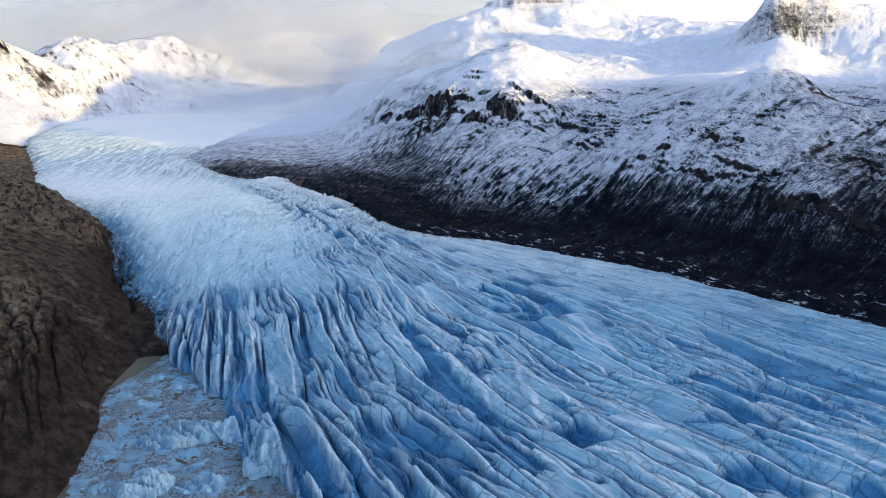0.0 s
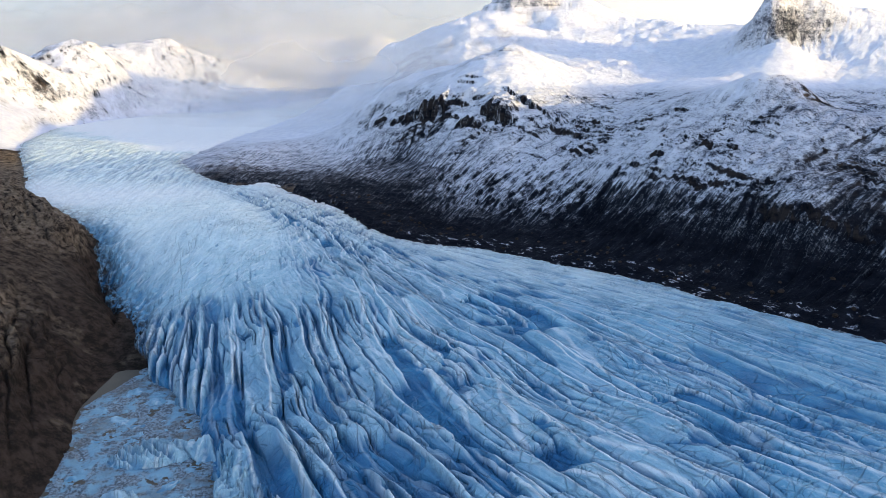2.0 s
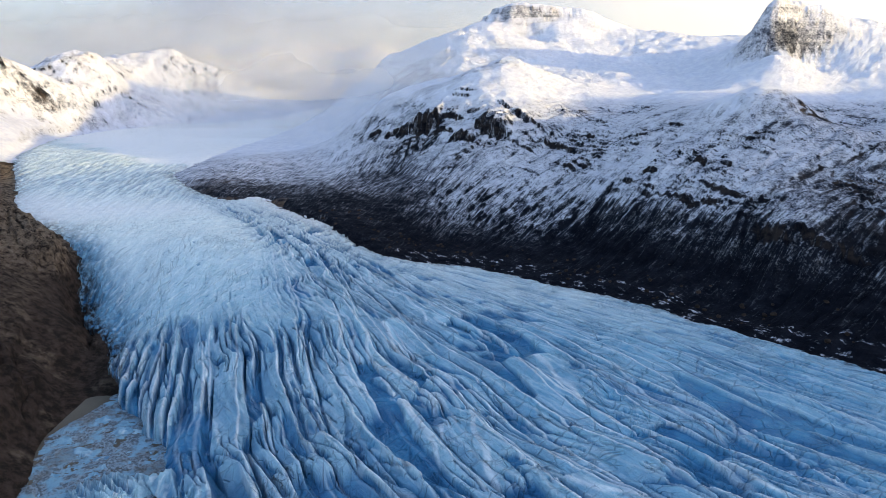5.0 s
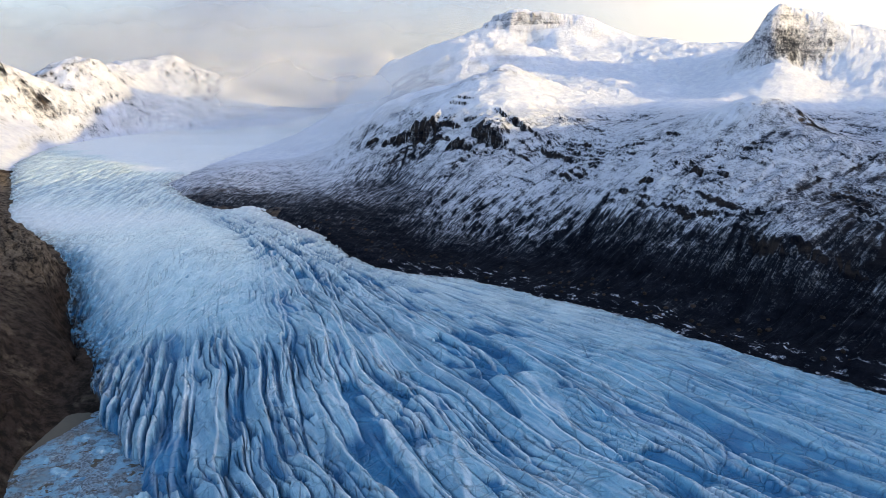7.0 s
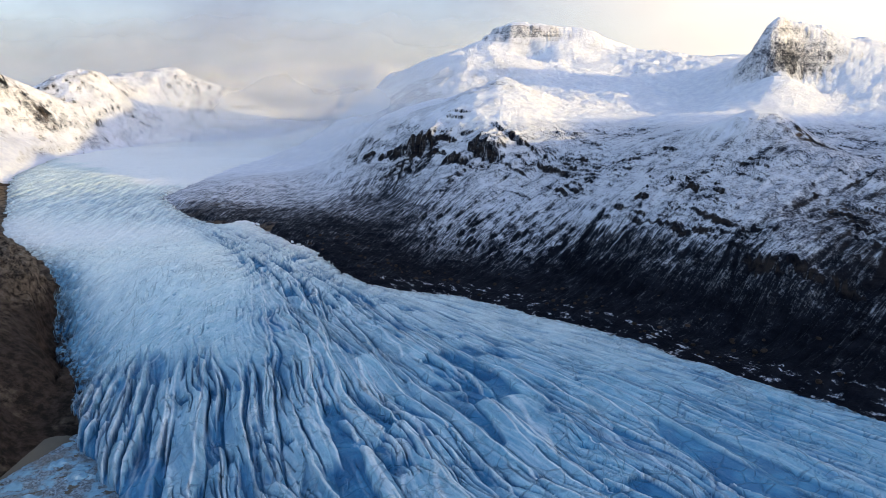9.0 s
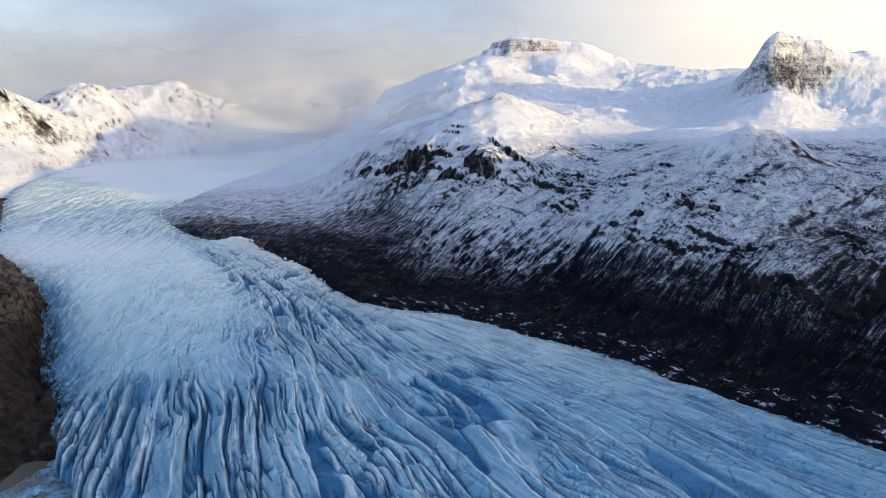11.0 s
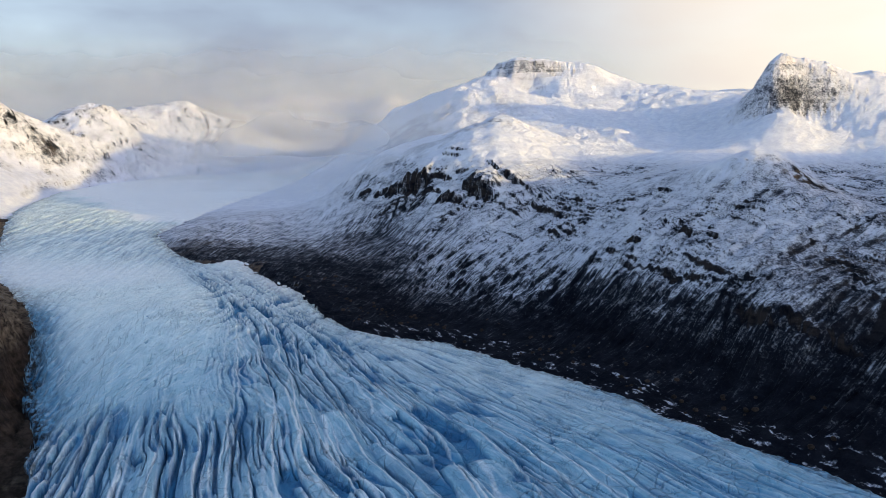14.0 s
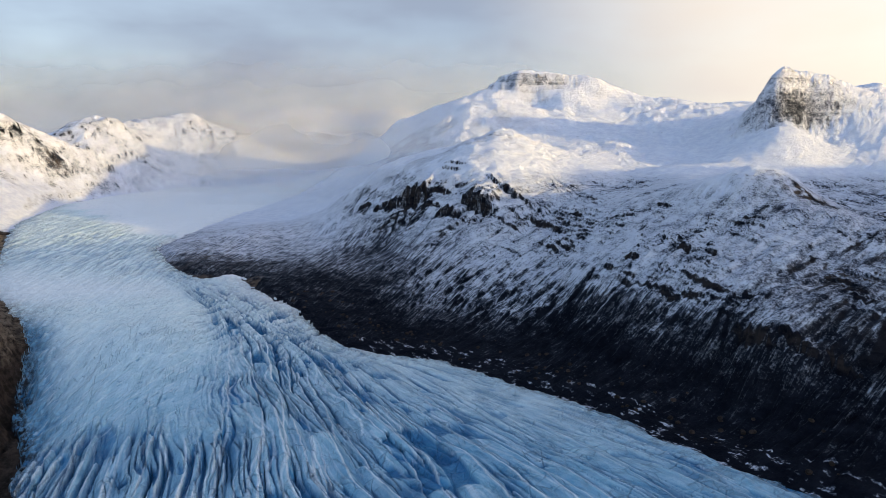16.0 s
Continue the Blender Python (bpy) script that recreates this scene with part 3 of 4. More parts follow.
def crags(x, y):
    """Height that the crags add, and where their bare faces are."""
    dz, bare = np.zeros(x.shape), np.zeros(x.shape)
    w1, w2 = fbm(x / 17, y / 17, 4, 0.6), fbm(x / 17 + 60, y / 17 + 9, 4, 0.6)
    for px, py, size, tall in crag_list():
        r = max(size, 2.2 * tall)
        k = np.nonzero((np.abs(x - px) < r) & (np.abs(y - py) < r))[0]
        if not len(k):
            continue
        f = radians(8 + 48 * float(step(-200, 260, np.array(px))))
        dx, dy = x[k] - px, y[k] - py
        c = dx * math.cos(f) - dy * math.sin(f) + min(7.0, 0.22 * size) * w1[k]
        teeth = np.abs((c / (0.5 * tall + 5) + 0.37 * px) % 1.0 - 0.5)          # buttresses and recesses
        a = dx * math.sin(f) + dy * math.cos(f) + 0.06 * c + min(6.0, 0.8 * tall) * w2[k] + 0.7 * tall * (teeth - 0.25)
        w = np.clip((1 - np.abs(2 * c / size)) * 1.8, 0, 1)
        t = tall * np.maximum(w, 0.15)
        cliff = step(-0.22 * t, 0.22 * t, a)
        dz[k] += w * tall * (cliff - np.clip((a + 1.2 * tall) / (3.0 * tall), 0, 1))
        face = step(-0.40 * t, -0.20 * t, a) * (1 - step(0.12 * t, 0.30 * t, a))
        chute = step(-0.55, -0.30, perlin(c / (3 + 0.12 * tall) + px, a / 30) + 0.3 * w1[k])
        bare[k] = np.maximum(bare[k], face * step(0.05, 0.3, w) * chute)
    return dz, bare


def ledges(x, y, z):
    """Short ledges that follow the beds, steep downhill, in crowds with clean snow between: added height, bare faces."""
    c, a = contour(x, y)
    w = fbm(x / 110, y / 110, 3)
    tiny = fbm(x / 11, y / 11, 3, 0.6)
    crowd = fbm(x / 85 + 3, y / 85, 3, 0.6) + 0.55 * np.exp(-(((x - 250) / 85) ** 2 + ((y - 1225) / 90) ** 2)) + 0.2 * np.exp(-(((x - 380) / 140) ** 2 + ((y - 960) / 120) ** 2)) - 0.6 * np.exp(-(((x - 560) / 90) ** 2 + ((y - 1090) / 90) ** 2))
    zone = step(72, 105, z) * (1 - step(195, 215, z)) * (y < 1600) * step(-220, -120, x)
    dz, bare = np.zeros(x.shape), np.zeros(x.shape)
    for across, run, seed, tall, least in ((17.0, 58.0, 61, 6.5, 0.12), (8.5, 26.0, 67, 3.0, 0.05)):
        f, gap, side, lot = ridges(-a / across + 0.5 * w + 0.16 * tiny, c / run + 0.004 * a + 0.6 * w + 0.10 * tiny, seed, 3.0, 0.9, 0.3, 0.9, 1)
        some = step(least, least + 0.22, crowd + 0.5 * (lot - 0.5)) * zone
        dz += some * tall * (0.5 - np.minimum(f, 0.9))
        bare = np.maximum(bare, some * step(0.0, 0.05, side) * (1 - step(0.15, 0.24, side + 0.10 * tiny)) * step(0.05, 0.2, gap))
    return dz, bare


def land_surface(x, y):
    def sharp(u, v, octaves, gain=0.5):
        return fbm(u, v, octaves, gain, True) - 0.4

    z = land(x, y)
    hgt = step(20, 140, z)
    far = step(1500, 2600, y)
    c, a = contour(x, y)
    wx = fbm(x / 210, y / 210, 3)
    valley = step(-150, 100, x) * (1 - step(1500, 1800, y))
    calm = np.exp(-(((x - 620) / 330) ** 4 + ((y - 1420) / 260) ** 4))          # wind-packed snow behind the knoll
    gully = sharp(c / 34 + 1.0 * wx, a / 240, 4, 0.55)
    z = z + valley * step(15, 70, z) * 7.5 * gully * (1 - 0.7 * step(170, 215, z)) * (1 - calm)
    foot = valley * step(-10, 30, z) * (1 - step(60, 110, z))
    z = z + foot * 9 * sharp(c / 15 + wx, a / 90, 3, 0.55)
    comb = valley * step(50, 75, z) * (1 - step(110, 150, z))
    z = z + comb * 3.0 * sharp(c / 13 + 0.8 * wx, a / 150 + 7, 3, 0.5)
    big = sharp(x / 190 + 3, y / 190, 5)
    z = z + hgt * (6 + 6 * far) * big * (1 - 0.8 * calm) + (1.2 + 3.0 * hgt * (1 - 0.75 * calm)) * fbm(x / 42, y / 42, 5, 0.6)
    west = (1 - step(-1100, -700, x)) * far
    z = z + west * 40 * sharp(x / 330 + 5, y / 330, 6, 0.52)
    heads = step(3000, 3600, y) * step(-1100, -700, x) * (1 - step(300, 700, x)) * step(120, 220, z)
    z = z + heads * 12 * sharp(x / 120 + 5, y / 120, 5, 0.6)
    dz, bare = crags(x, y)
    lz, rows = ledges(x, y, z)
    z, bare = z + dz + lz, np.maximum(bare, 0.85 * rows)
    # beds of basalt on the high walls: flat treads and steep risers, broken along their run
    peaks = np.exp(-(((x - 330) / 260) ** 2 + ((y - 2440) / 120) ** 2)) + np.exp(-(((x - 900) / 190) ** 2 + ((y - 1750) / 120) ** 2))
    t = 6.0
    ph = (z + 0.5 * t * fbm(x / 36, y / 36 + 20, 4, 0.55) + 0.05 * c) / t
    fr = ph - np.floor(ph)
    some = step(0.19, 0.37, fbm(c / 40 + 20, a / 10, 4, 0.65) + 0.3 * peaks - 0.2 * far)
    z = z + (step(0.44, 0.62, fr) - fr) * t * np.clip(step(230, 300, z) * step(1500, 1700, y) * some, 0, 1)
    z = z - gully_lines(x, y, z) * 1.5
    bench = step(195, 225, z) * (1 - step(2400, 2800, y)) * step(-200, 100, x)
    high = step(215, 250, z) * step(1480, 1620, y) * (1 - step(2250, 2450, y)) * step(-100, 100, x)
    z = z + high * 6.5 * sharp(x / 95 + 2, y / 60, 5, 0.55)
    z = z + bench * (1 - 0.6 * calm) * (7 * sharp(x / 190 + 4, y / 150, 4, 0.45) + 3 * fbm(c / 60, a / 130, 3))
    cap = np.exp(-(((x - 300) / 150) ** 4 + ((y - 2465) / 120) ** 4))
    fr = np.clip((z - 458 + 5 * fbm(x / 40, y / 40, 3)) / 60, 0, 1)
    z = z + cap * (0.55 * step(0.30, 0.42, fr) + 0.45 * step(0.62, 0.74, fr) - fr) * 60
    horn = np.exp(-(((x - 880) / 150) ** 2 + ((y - 1730) / 90) ** 2))
    z = z + horn * 12 * sharp(x / 55, y / 55, 6, 0.6)
    left = (1 - step(-330, -230, x)) * (1 - step(1000, 1300, y))
    ph = (z + 0.22 * x - 0.1 * y + 6 * fbm(x / 70, y / 70, 4)) / 15.0
    fr = ph - np.floor(ph)
    cleft, fan = cliff_lines(x, y)
    hard = left * (1 - 0.85 * fan)
    z = z + hard * step(-20, 5, z) * (step(0.42, 0.56, fr) - fr) * 15
    z = z + hard * step(0, 20, z) * 5.0 * sharp(x / 16 + 3, y / 16, 4, 0.6)
    z = z + hard * step(-32, -4, z) * (10.0 * fbm(x / 80, y / 80, 6, 0.6, True) - 5.0 * cleft)
    z = z + hard * step(-28, 0, z) * (3.0 * fbm(x / 22, y / 22, 4, 0.6, True)) + left * step(-28, 0, z) * 0.8 * fbm(x / 6, y / 6, 3, 0.6)
    mor = np.exp(-(((x - 20) / 330) ** 2 + ((y - 1150) / 260) ** 2)) * (1 - step(40, 90, z))
    z = z + mor * 3.0 * sharp(x / 26, y / 26, 4, 0.55)
    return z, bare


def polar_grid(angles, radii):
    A, R = np.meshgrid(angles, radii)
    return R * np.sin(A), R * np.cos(A)


def mesh_from(name, co, faces, mat, attrs=(), smooth=True):
    used = np.unique(faces)
    back = np.full(len(co), -1, np.int64)
    back[used] = np.arange(len(used))
    me = bpy.data.meshes.new(name)
    f = back[faces]
    me.vertices.add(len(used))
    me.vertices.foreach_set("co", co[used].astype(np.float32).ravel())
    me.loops.add(f.size)
    me.loops.foreach_set("vertex_index", f.astype(np.int32).ravel())
    me.polygons.add(len(f))
    me.polygons.foreach_set("loop_start", np.arange(0, f.size, f.shape[1], dtype=np.int32))
    me.polygons.foreach_set("use_smooth", np.full(len(f), smooth))
    for key, values in attrs:
        at = me.attributes.new(key, "FLOAT", "POINT")
        at.data.foreach_set("value", values[used].astype(np.float32))
    me.materials.append(mat)
    me.update(calc_edges=True)
    return new(name, me)


def build_land():
    dense = np.radians(np.linspace(-39, 40, 1130))
    rest = np.radians(np.linspace(40, 321, 150))[1:]
    angles = np.concatenate([dense, rest])
    radii = np.concatenate([np.linspace(0.5, 270, 26), np.geomspace(280, 900, 560), np.geomspace(900, 1700, 300)[1:], np.geomspace(1700, 4950, 200)[1:]])
    x, y = polar_grid(angles, radii)
    shape = x.shape
    x, y = x.ravel(), y.ravel()
    outline = GLACIER_RIGHT + GLACIER_LEFT
    jit = fbm(x / 45, y / 45 + 9, 4, 0.6)
    rag = 11 * fbm(x / 13 + 30, y / 13, 3, 0.6) * step(-420, -380, x) * step(930, 1000, y) * (1 - step(1400, 1500, y))
    xw, yw = x + 12 * jit + rag, y + 12 * fbm(x / 45 + 80, y / 45, 4, 0.6) + rag
    d = np.minimum(edge_distance(xw, yw, GLACIER_RIGHT), edge_distance(xw, yw, GLACIER_LEFT))
    d = np.where(inside(xw, yw, outline), d, -d)
    ice, wall_shade, white, crest, fu, fv, tongue = ice_surface(x, y, d)
    ground, bare = land_surface(x, y)
    # ice thins to its margin and ends on the rock; at the lake it stands as a cliff
    front = (x > -262) & (x < 100) & (y < 560) & (x < -40 + (450 - y) * 0.2)
    margin = np.where(front, 0, 4.5 * np.exp(-np.maximum(d, 0) / 14))
    isice = d > 0
    crumble = step(-2, 14, d + 7 * fbm(x / 9, y / 30, 3, 0.55, True))
    ice = np.where(front, -30 + (ice + 30) * crumble, ice)
    lake = (y < 640) & (x < 0)
    w = np.where(lake, 0, step(-26 - 40 * step(1500, 2200, y), 0, d))
    z = np.where(isice, np.maximum(ice - margin, -29), ground * (1 - w) + np.minimum(ice_top(x, y) - 4, ground + 8) * w)
    dirt_shade = np.clip(np.exp(-np.maximum(d, 0) / 16) * 0.9 * (~front) + 0.10 * step(0.1, 0.5, fbm(x / 90 + 5, y / 90, 3)), 0, 1)
    trench = (1 - step(-330, -235, x)) * step(572, 610, y) * (1 - step(760, 900, y)) * np.exp(-((d + 2) / 13) ** 2)
    z = np.where((x < -200) & (z > -14), z - 18 * trench, z)
    # ice along the trench is blackened to deepen the gorge's shade
    dirt_shade = np.clip(dirt_shade + 1.1 * trench * isice, 0, 1.3)
    co = np.stack([x, y, z], 1)
    n = np.arange(len(x)).reshape(shape)
    nxt = np.roll(n, -1, axis=1)
    q = np.stack([n[:-1], n[1:], nxt[1:], nxt[:-1]], -1).reshape(-1, 4)
    q = q[:, ::-1]
    # slope of each vertex, for where snow can lie
    Z = z.reshape(shape)
    X, Y = x.reshape(shape), y.reshape(shape)
    dr = np.gradient(Z, axis=0) / np.maximum(np.hypot(np.gradient(X, axis=0), np.gradient(Y, axis=0)), 1e-3)
    da = np.gradient(Z, axis=1) / np.maximum(np.hypot(np.gradient(X, axis=1), np.gradient(Y, axis=1)), 1e-3)
    slope = np.hypot(dr, da)
    for ax in (0, 1):
        slope = (np.roll(slope, 1, ax) + 2 * slope + np.roll(slope, -1, ax)) / 4
    slope = slope.ravel()
    sc, sa = contour(x, y)
    east = step(430, 620, x) * (1 - step(1250, 1500, y))
    line = 44 + 14 * step(200, 480, x) * (1 - step(1150, 1400, y))  - 40 * (1 - step(-260, -60, x)) * step(1250, 1400, y) - 50 * step(1700, 2100, y) - 50 * (1 - step(-1200, -800, x)) * step(1500, 1900, y) + 20 * fbm(x / 110, y / 110, 4)
    line = line - 9 * step(300, 480, x) * (1 - step(1100, 1300, y)) - 42 * np.exp(-(((x - 140) / 170) ** 2 + ((y - 1080) / 130) ** 2))
    line = line + 24 * step(420, 490, x) * (1 - step(820, 930, y))
    h = z - line
    deepsnow = np.maximum(step(190, 225, z), step(1500, 1800, y)) * (1 - 0.55 * step(0.0, 0.35, fbm(x / 120, y / 120 + 7, 5, 0.6)) * step(1900, 2400, y) * (1 - step(-900, -500, x)))
    near = step(40, 330, x) * (1 - step(1150, 1400, y))
    snow = (near * step(-34, 62, h + 5 * fbm(x / 25, y / 25, 3)) + (1 - near) * step(-52, 92, h)) * (0.56 + 0.01 * near - 0.06 * step(260, 460, x) * (1 - step(1000, 1200, y)) + 0.12 * step(20, 90, h) + 0.30 * deepsnow) - (0.35 + 0.4 * step(1500, 1700, y)) * step(0.75, 1.4, slope) * (1 - 0.8 * np.exp(-(((x - 555) / 75) ** 2 + ((y - 1075) / 45) ** 2))) * (1 - (0.5 * step(1550, 1700, y) + 0.25 * step(2250, 2400, y) * (x > -300)) * (1 - (z < 395) * np.exp(-(((x - 860) / 80) ** 2 + ((y - 1695) / 50) ** 2))))
    knoll = np.exp(-(((x - 548) / 80) ** 2 + ((y - 1065) / 60) ** 2))
    chutes = step(0.0, 0.25, perlin(sc / 8 + 0.4 * fbm(x / 30, y / 30, 2), sa / 55)) * step(-0.35, 0.1, fbm(x / 50 + 8, y / 50, 3))
    snow = np.maximum(snow, 0.10 + 0.08 * near * step(30, 60, z)) + 0.30 * chutes * step(0.6, 1.0, slope) * step(110, 150, z) * (y < 1700)
    snow = snow * (1 - bare * np.clip(0.62 + 1.3 * fbm(x / 7, y / 5, 3, 0.65), 0, 0.90))
    rib = fbm(sc / 21 + 0.8 * fbm(x / 80, y / 80, 3), sa / 130, 4, 0.6, True)
    snow = snow - 0.30 * step(0.35, 0.75, rib) * step(95, 125, z) * (1 - step(185, 212, z)) * step(-0.15, 0.25, fbm(x / 120 + 6, y / 120, 3)) * (y < 1650) * (x > -200)
    saddle = np.exp(-(((x - 0) / 260) ** 4 + ((y - 1850) / 380) ** 4))
    snow = snow - 0.30 * saddle * step(0.15, 0.45, fbm(x / 40, y / 70 + 30, 5, 0.6, True)) * step(-0.1, 0.2, fbm(x / 150, y / 150 + 3, 2))
    spots = np.maximum((1 - step(-1000, -800, x)) * (y > 2300), step(2900, 3200, y)) * step(0.14, 0.34, fbm(x / 34, y / 34 + 60, 4, 0.6))
    flecks = step(0.25, 0.5, fbm(x / 22, y / 22 + 90, 4, 0.6)) * step(0.0, 0.3, fbm(x / 140, y / 140 + 12, 3)) * (x > 0) * (y > 1550) * (y < 2500)
    snow = snow - 0.30 * flecks - 0.42 * spots
    high = np.exp(-(((x - 300) / 150) ** 4 + ((y - 2465) / 120) ** 4))
    snow = snow - 0.34 * high * step(0.7, 1.2, slope) * step(455, 470, z)
    knob = np.exp(-(((x - 588) / 34) ** 2 + ((y - 1060) / 32) ** 2))
    snow = snow - 0.34 * knoll * step(-0.15, 0.30, fbm(x / 26, y / 40, 4) + 0.6 * knoll - 0.35) - 0.5 * knob * step(-0.2, 0.2, fbm(x / 20, y / 20, 3))
    dome = np.exp(-(((x - 175) / 70) ** 2 + ((y - 1625) / 45) ** 2))
    snow = snow - 0.26 * dome * step(0.0, 0.35, fbm(x / 18, y / 26 + 5, 4, 0.6) + 0.1)
    snow = snow - 0.2 * gully_lines(x, y, z)
    ribs = step(0.25, 0.6, fbm(x / 75, y / 75 + 3, 5, 0.6, True)) * step(-0.2, 0.3, fbm(x / 220 + 8, y / 220, 3))
    snow = snow - 0.36 * ribs * (1 - step(-900, -600, x)) * step(1900, 2200, y) * step(110, 170, z)
    stones = step(0.12, 0.36, fbm(x / 20, y / 20, 5, 0.65)) * step(-0.15, 0.25, fbm(x / 130 + 3, y / 130, 3))
    snow = snow - 0.14 * stones * step(105, 140, z) * (1 - step(205, 225, z)) * (y < 1700)
    patch = np.maximum(np.exp(-(((x - 560) / 90) ** 2 + ((y - 830) / 110) ** 2)), np.exp(-(((x - 455) / 22) ** 2 + ((y - 890) / 60) ** 2))) * step(-0.1, 0.3, fbm(x / 45, y / 45, 4) + 0.2)
    snow = snow - 0.15 * patch
    tan = np.clip(0.5 * knoll + knob + 0.8 * dome + 0.28 * bare + 0.45 * patch + 1.0 * np.exp(-(((x + 430) / 110) ** 2 + ((y - 1360) / 90) ** 2)) + 0.5 * step(0.0, 0.4, fbm(x / 150 + 9, y / 150, 3)) * (y > 1600), 0, 1)
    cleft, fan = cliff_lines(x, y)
    shelf = (x < -250) * (y < 1600) * step(12, 34, z + 10 * fbm(x / 35, y / 35, 4)) * (1 - 0.8 * fan) + (x < -250) * (y < 640) * 0.35 * step(0.1, 0.35, fbm(x / 40 + 3, y / 40, 4))
    tan = np.where((x < -230) & (y < 1640) & ~((x > -640) & (y > 1200)), np.clip(shelf, 0, 1), tan)
    strip = (d < 4) & (d > -46) & (x > -40) & (y < 960)
    snow = np.where(strip, 0.46 * step(0.0, 0.4, fbm((x - y) / 26, (x + y) / 11 + 4, 5, 0.65)), snow)
    snow = np.clip(snow, 0, 1)
    cx, cy, cz = x[q].mean(1), y[q].mean(1), z[q].mean(1)
    qi = isice[q].sum(1) >= 2
    at = (("snow", snow), ("wall_shade", wall_shade), ("dirt_shade", dirt_shade), ("white", white), ("crest", crest), ("tan", tan), ("flow_u", fu), ("flow_v", fv), ("tongue", tongue), ("cleft", cleft), ("slope_c", sc), ("slope_a", sa))
    west = cx < -230 - 0.35 * np.maximum(cy - 500, 0)
    left = np.full(len(q), True)

    def take(mask):
        m = mask & left
        left[m] = False
        return q[m]

    def thing(name, label, category, pieces, mat, kind=""):
        top = new(name)
        tagged(top, label, category, kind=kind)
        for pname, mask, plabel in pieces:
            f = take(mask)
            if len(f):
                p = mesh_from(pname, co, f, mat, at)
                p.parent = top
                if plabel:
                    tagged(p, plabel)

    every = np.full(len(q), True)
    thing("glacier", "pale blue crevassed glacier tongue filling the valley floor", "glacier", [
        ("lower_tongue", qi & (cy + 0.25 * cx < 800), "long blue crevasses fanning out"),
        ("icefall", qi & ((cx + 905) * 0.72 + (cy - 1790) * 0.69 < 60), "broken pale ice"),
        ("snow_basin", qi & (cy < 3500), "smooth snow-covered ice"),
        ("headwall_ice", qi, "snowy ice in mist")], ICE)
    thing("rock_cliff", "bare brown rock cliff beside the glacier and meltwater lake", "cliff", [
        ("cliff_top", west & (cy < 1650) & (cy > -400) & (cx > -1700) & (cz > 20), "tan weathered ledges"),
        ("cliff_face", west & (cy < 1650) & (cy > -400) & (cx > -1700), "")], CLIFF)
    horn = np.hypot(cx - 960, cy - 1800) < 330
    thing("horn_peak", "dark craggy rock peak with snow on its ledges", "mountain", [
        ("summit_crag", horn & (cz > 315), "bare dark crag"), ("snow_apron", horn, "smooth snow slope")], ROCK)
    table = (cx > -420) & (cx < 1500) & (cy > 1850) & (cy < 3100)
    thing("table_mountain", "flat-topped layered mountain covered in sunlit snow", "mountain", [
        ("summit_cap", table & (cz > 425), "banded rock cap"), ("snow_shoulder", table, "")], ROCK)
    rng = (cx < -900) & (cy > 1650)
    thing("snowy_range", "distant snow-covered mountain range with sunlit faces", "mountain", [
        ("pyramid_peak", rng & (np.hypot(cx + 1640, cy - 3130) < 330), "sunlit pyramid of snow"),
        ("near_spur", rng & (cy < 2900), ""), ("far_ridge", rng, "")], ROCK)
    head = (cx >= -900) & (cx < 600) & (cy > 3100)
    thing("headwall", "far snowy headwall above the glacier in mist", "mountain", [("snow_face", head, "")], ROCK)
    vm = (cx > -700) & (cx < 1500) & (cy > 200) & (cy <= 1850)
    thing("valley_mountain", "dark basalt mountain side dusted with snow above the glacier", "mountain", [
        ("rock_knoll", vm & (np.hypot((cx - 555) / 1.4, cy - 1085) < 75), "brown bare knoll"),
        ("cliff_band", vm & (np.hypot((cx - 60) / 1.3, cy - 1385) < 110) & (cz > 135), "black cliff under snow"),
        ("moraine", vm & (cz < 42), "dark bare rubble"),
        ("scree_slope", vm & (cz < 105), "dark scree streaked with snow"),
        ("snow_slope", vm, "snow with dark outcrops")], ROCK)
    tagged(mesh_from("ground", co, take(every), ROCK, at), "rocky snow-dusted land around the valley", "ground", kind="structure")


build_land()


def part(name, me, parent, label=""):
    ob = new(name, me)
    ob.parent = parent
    return tagged(ob, label) if label else ob


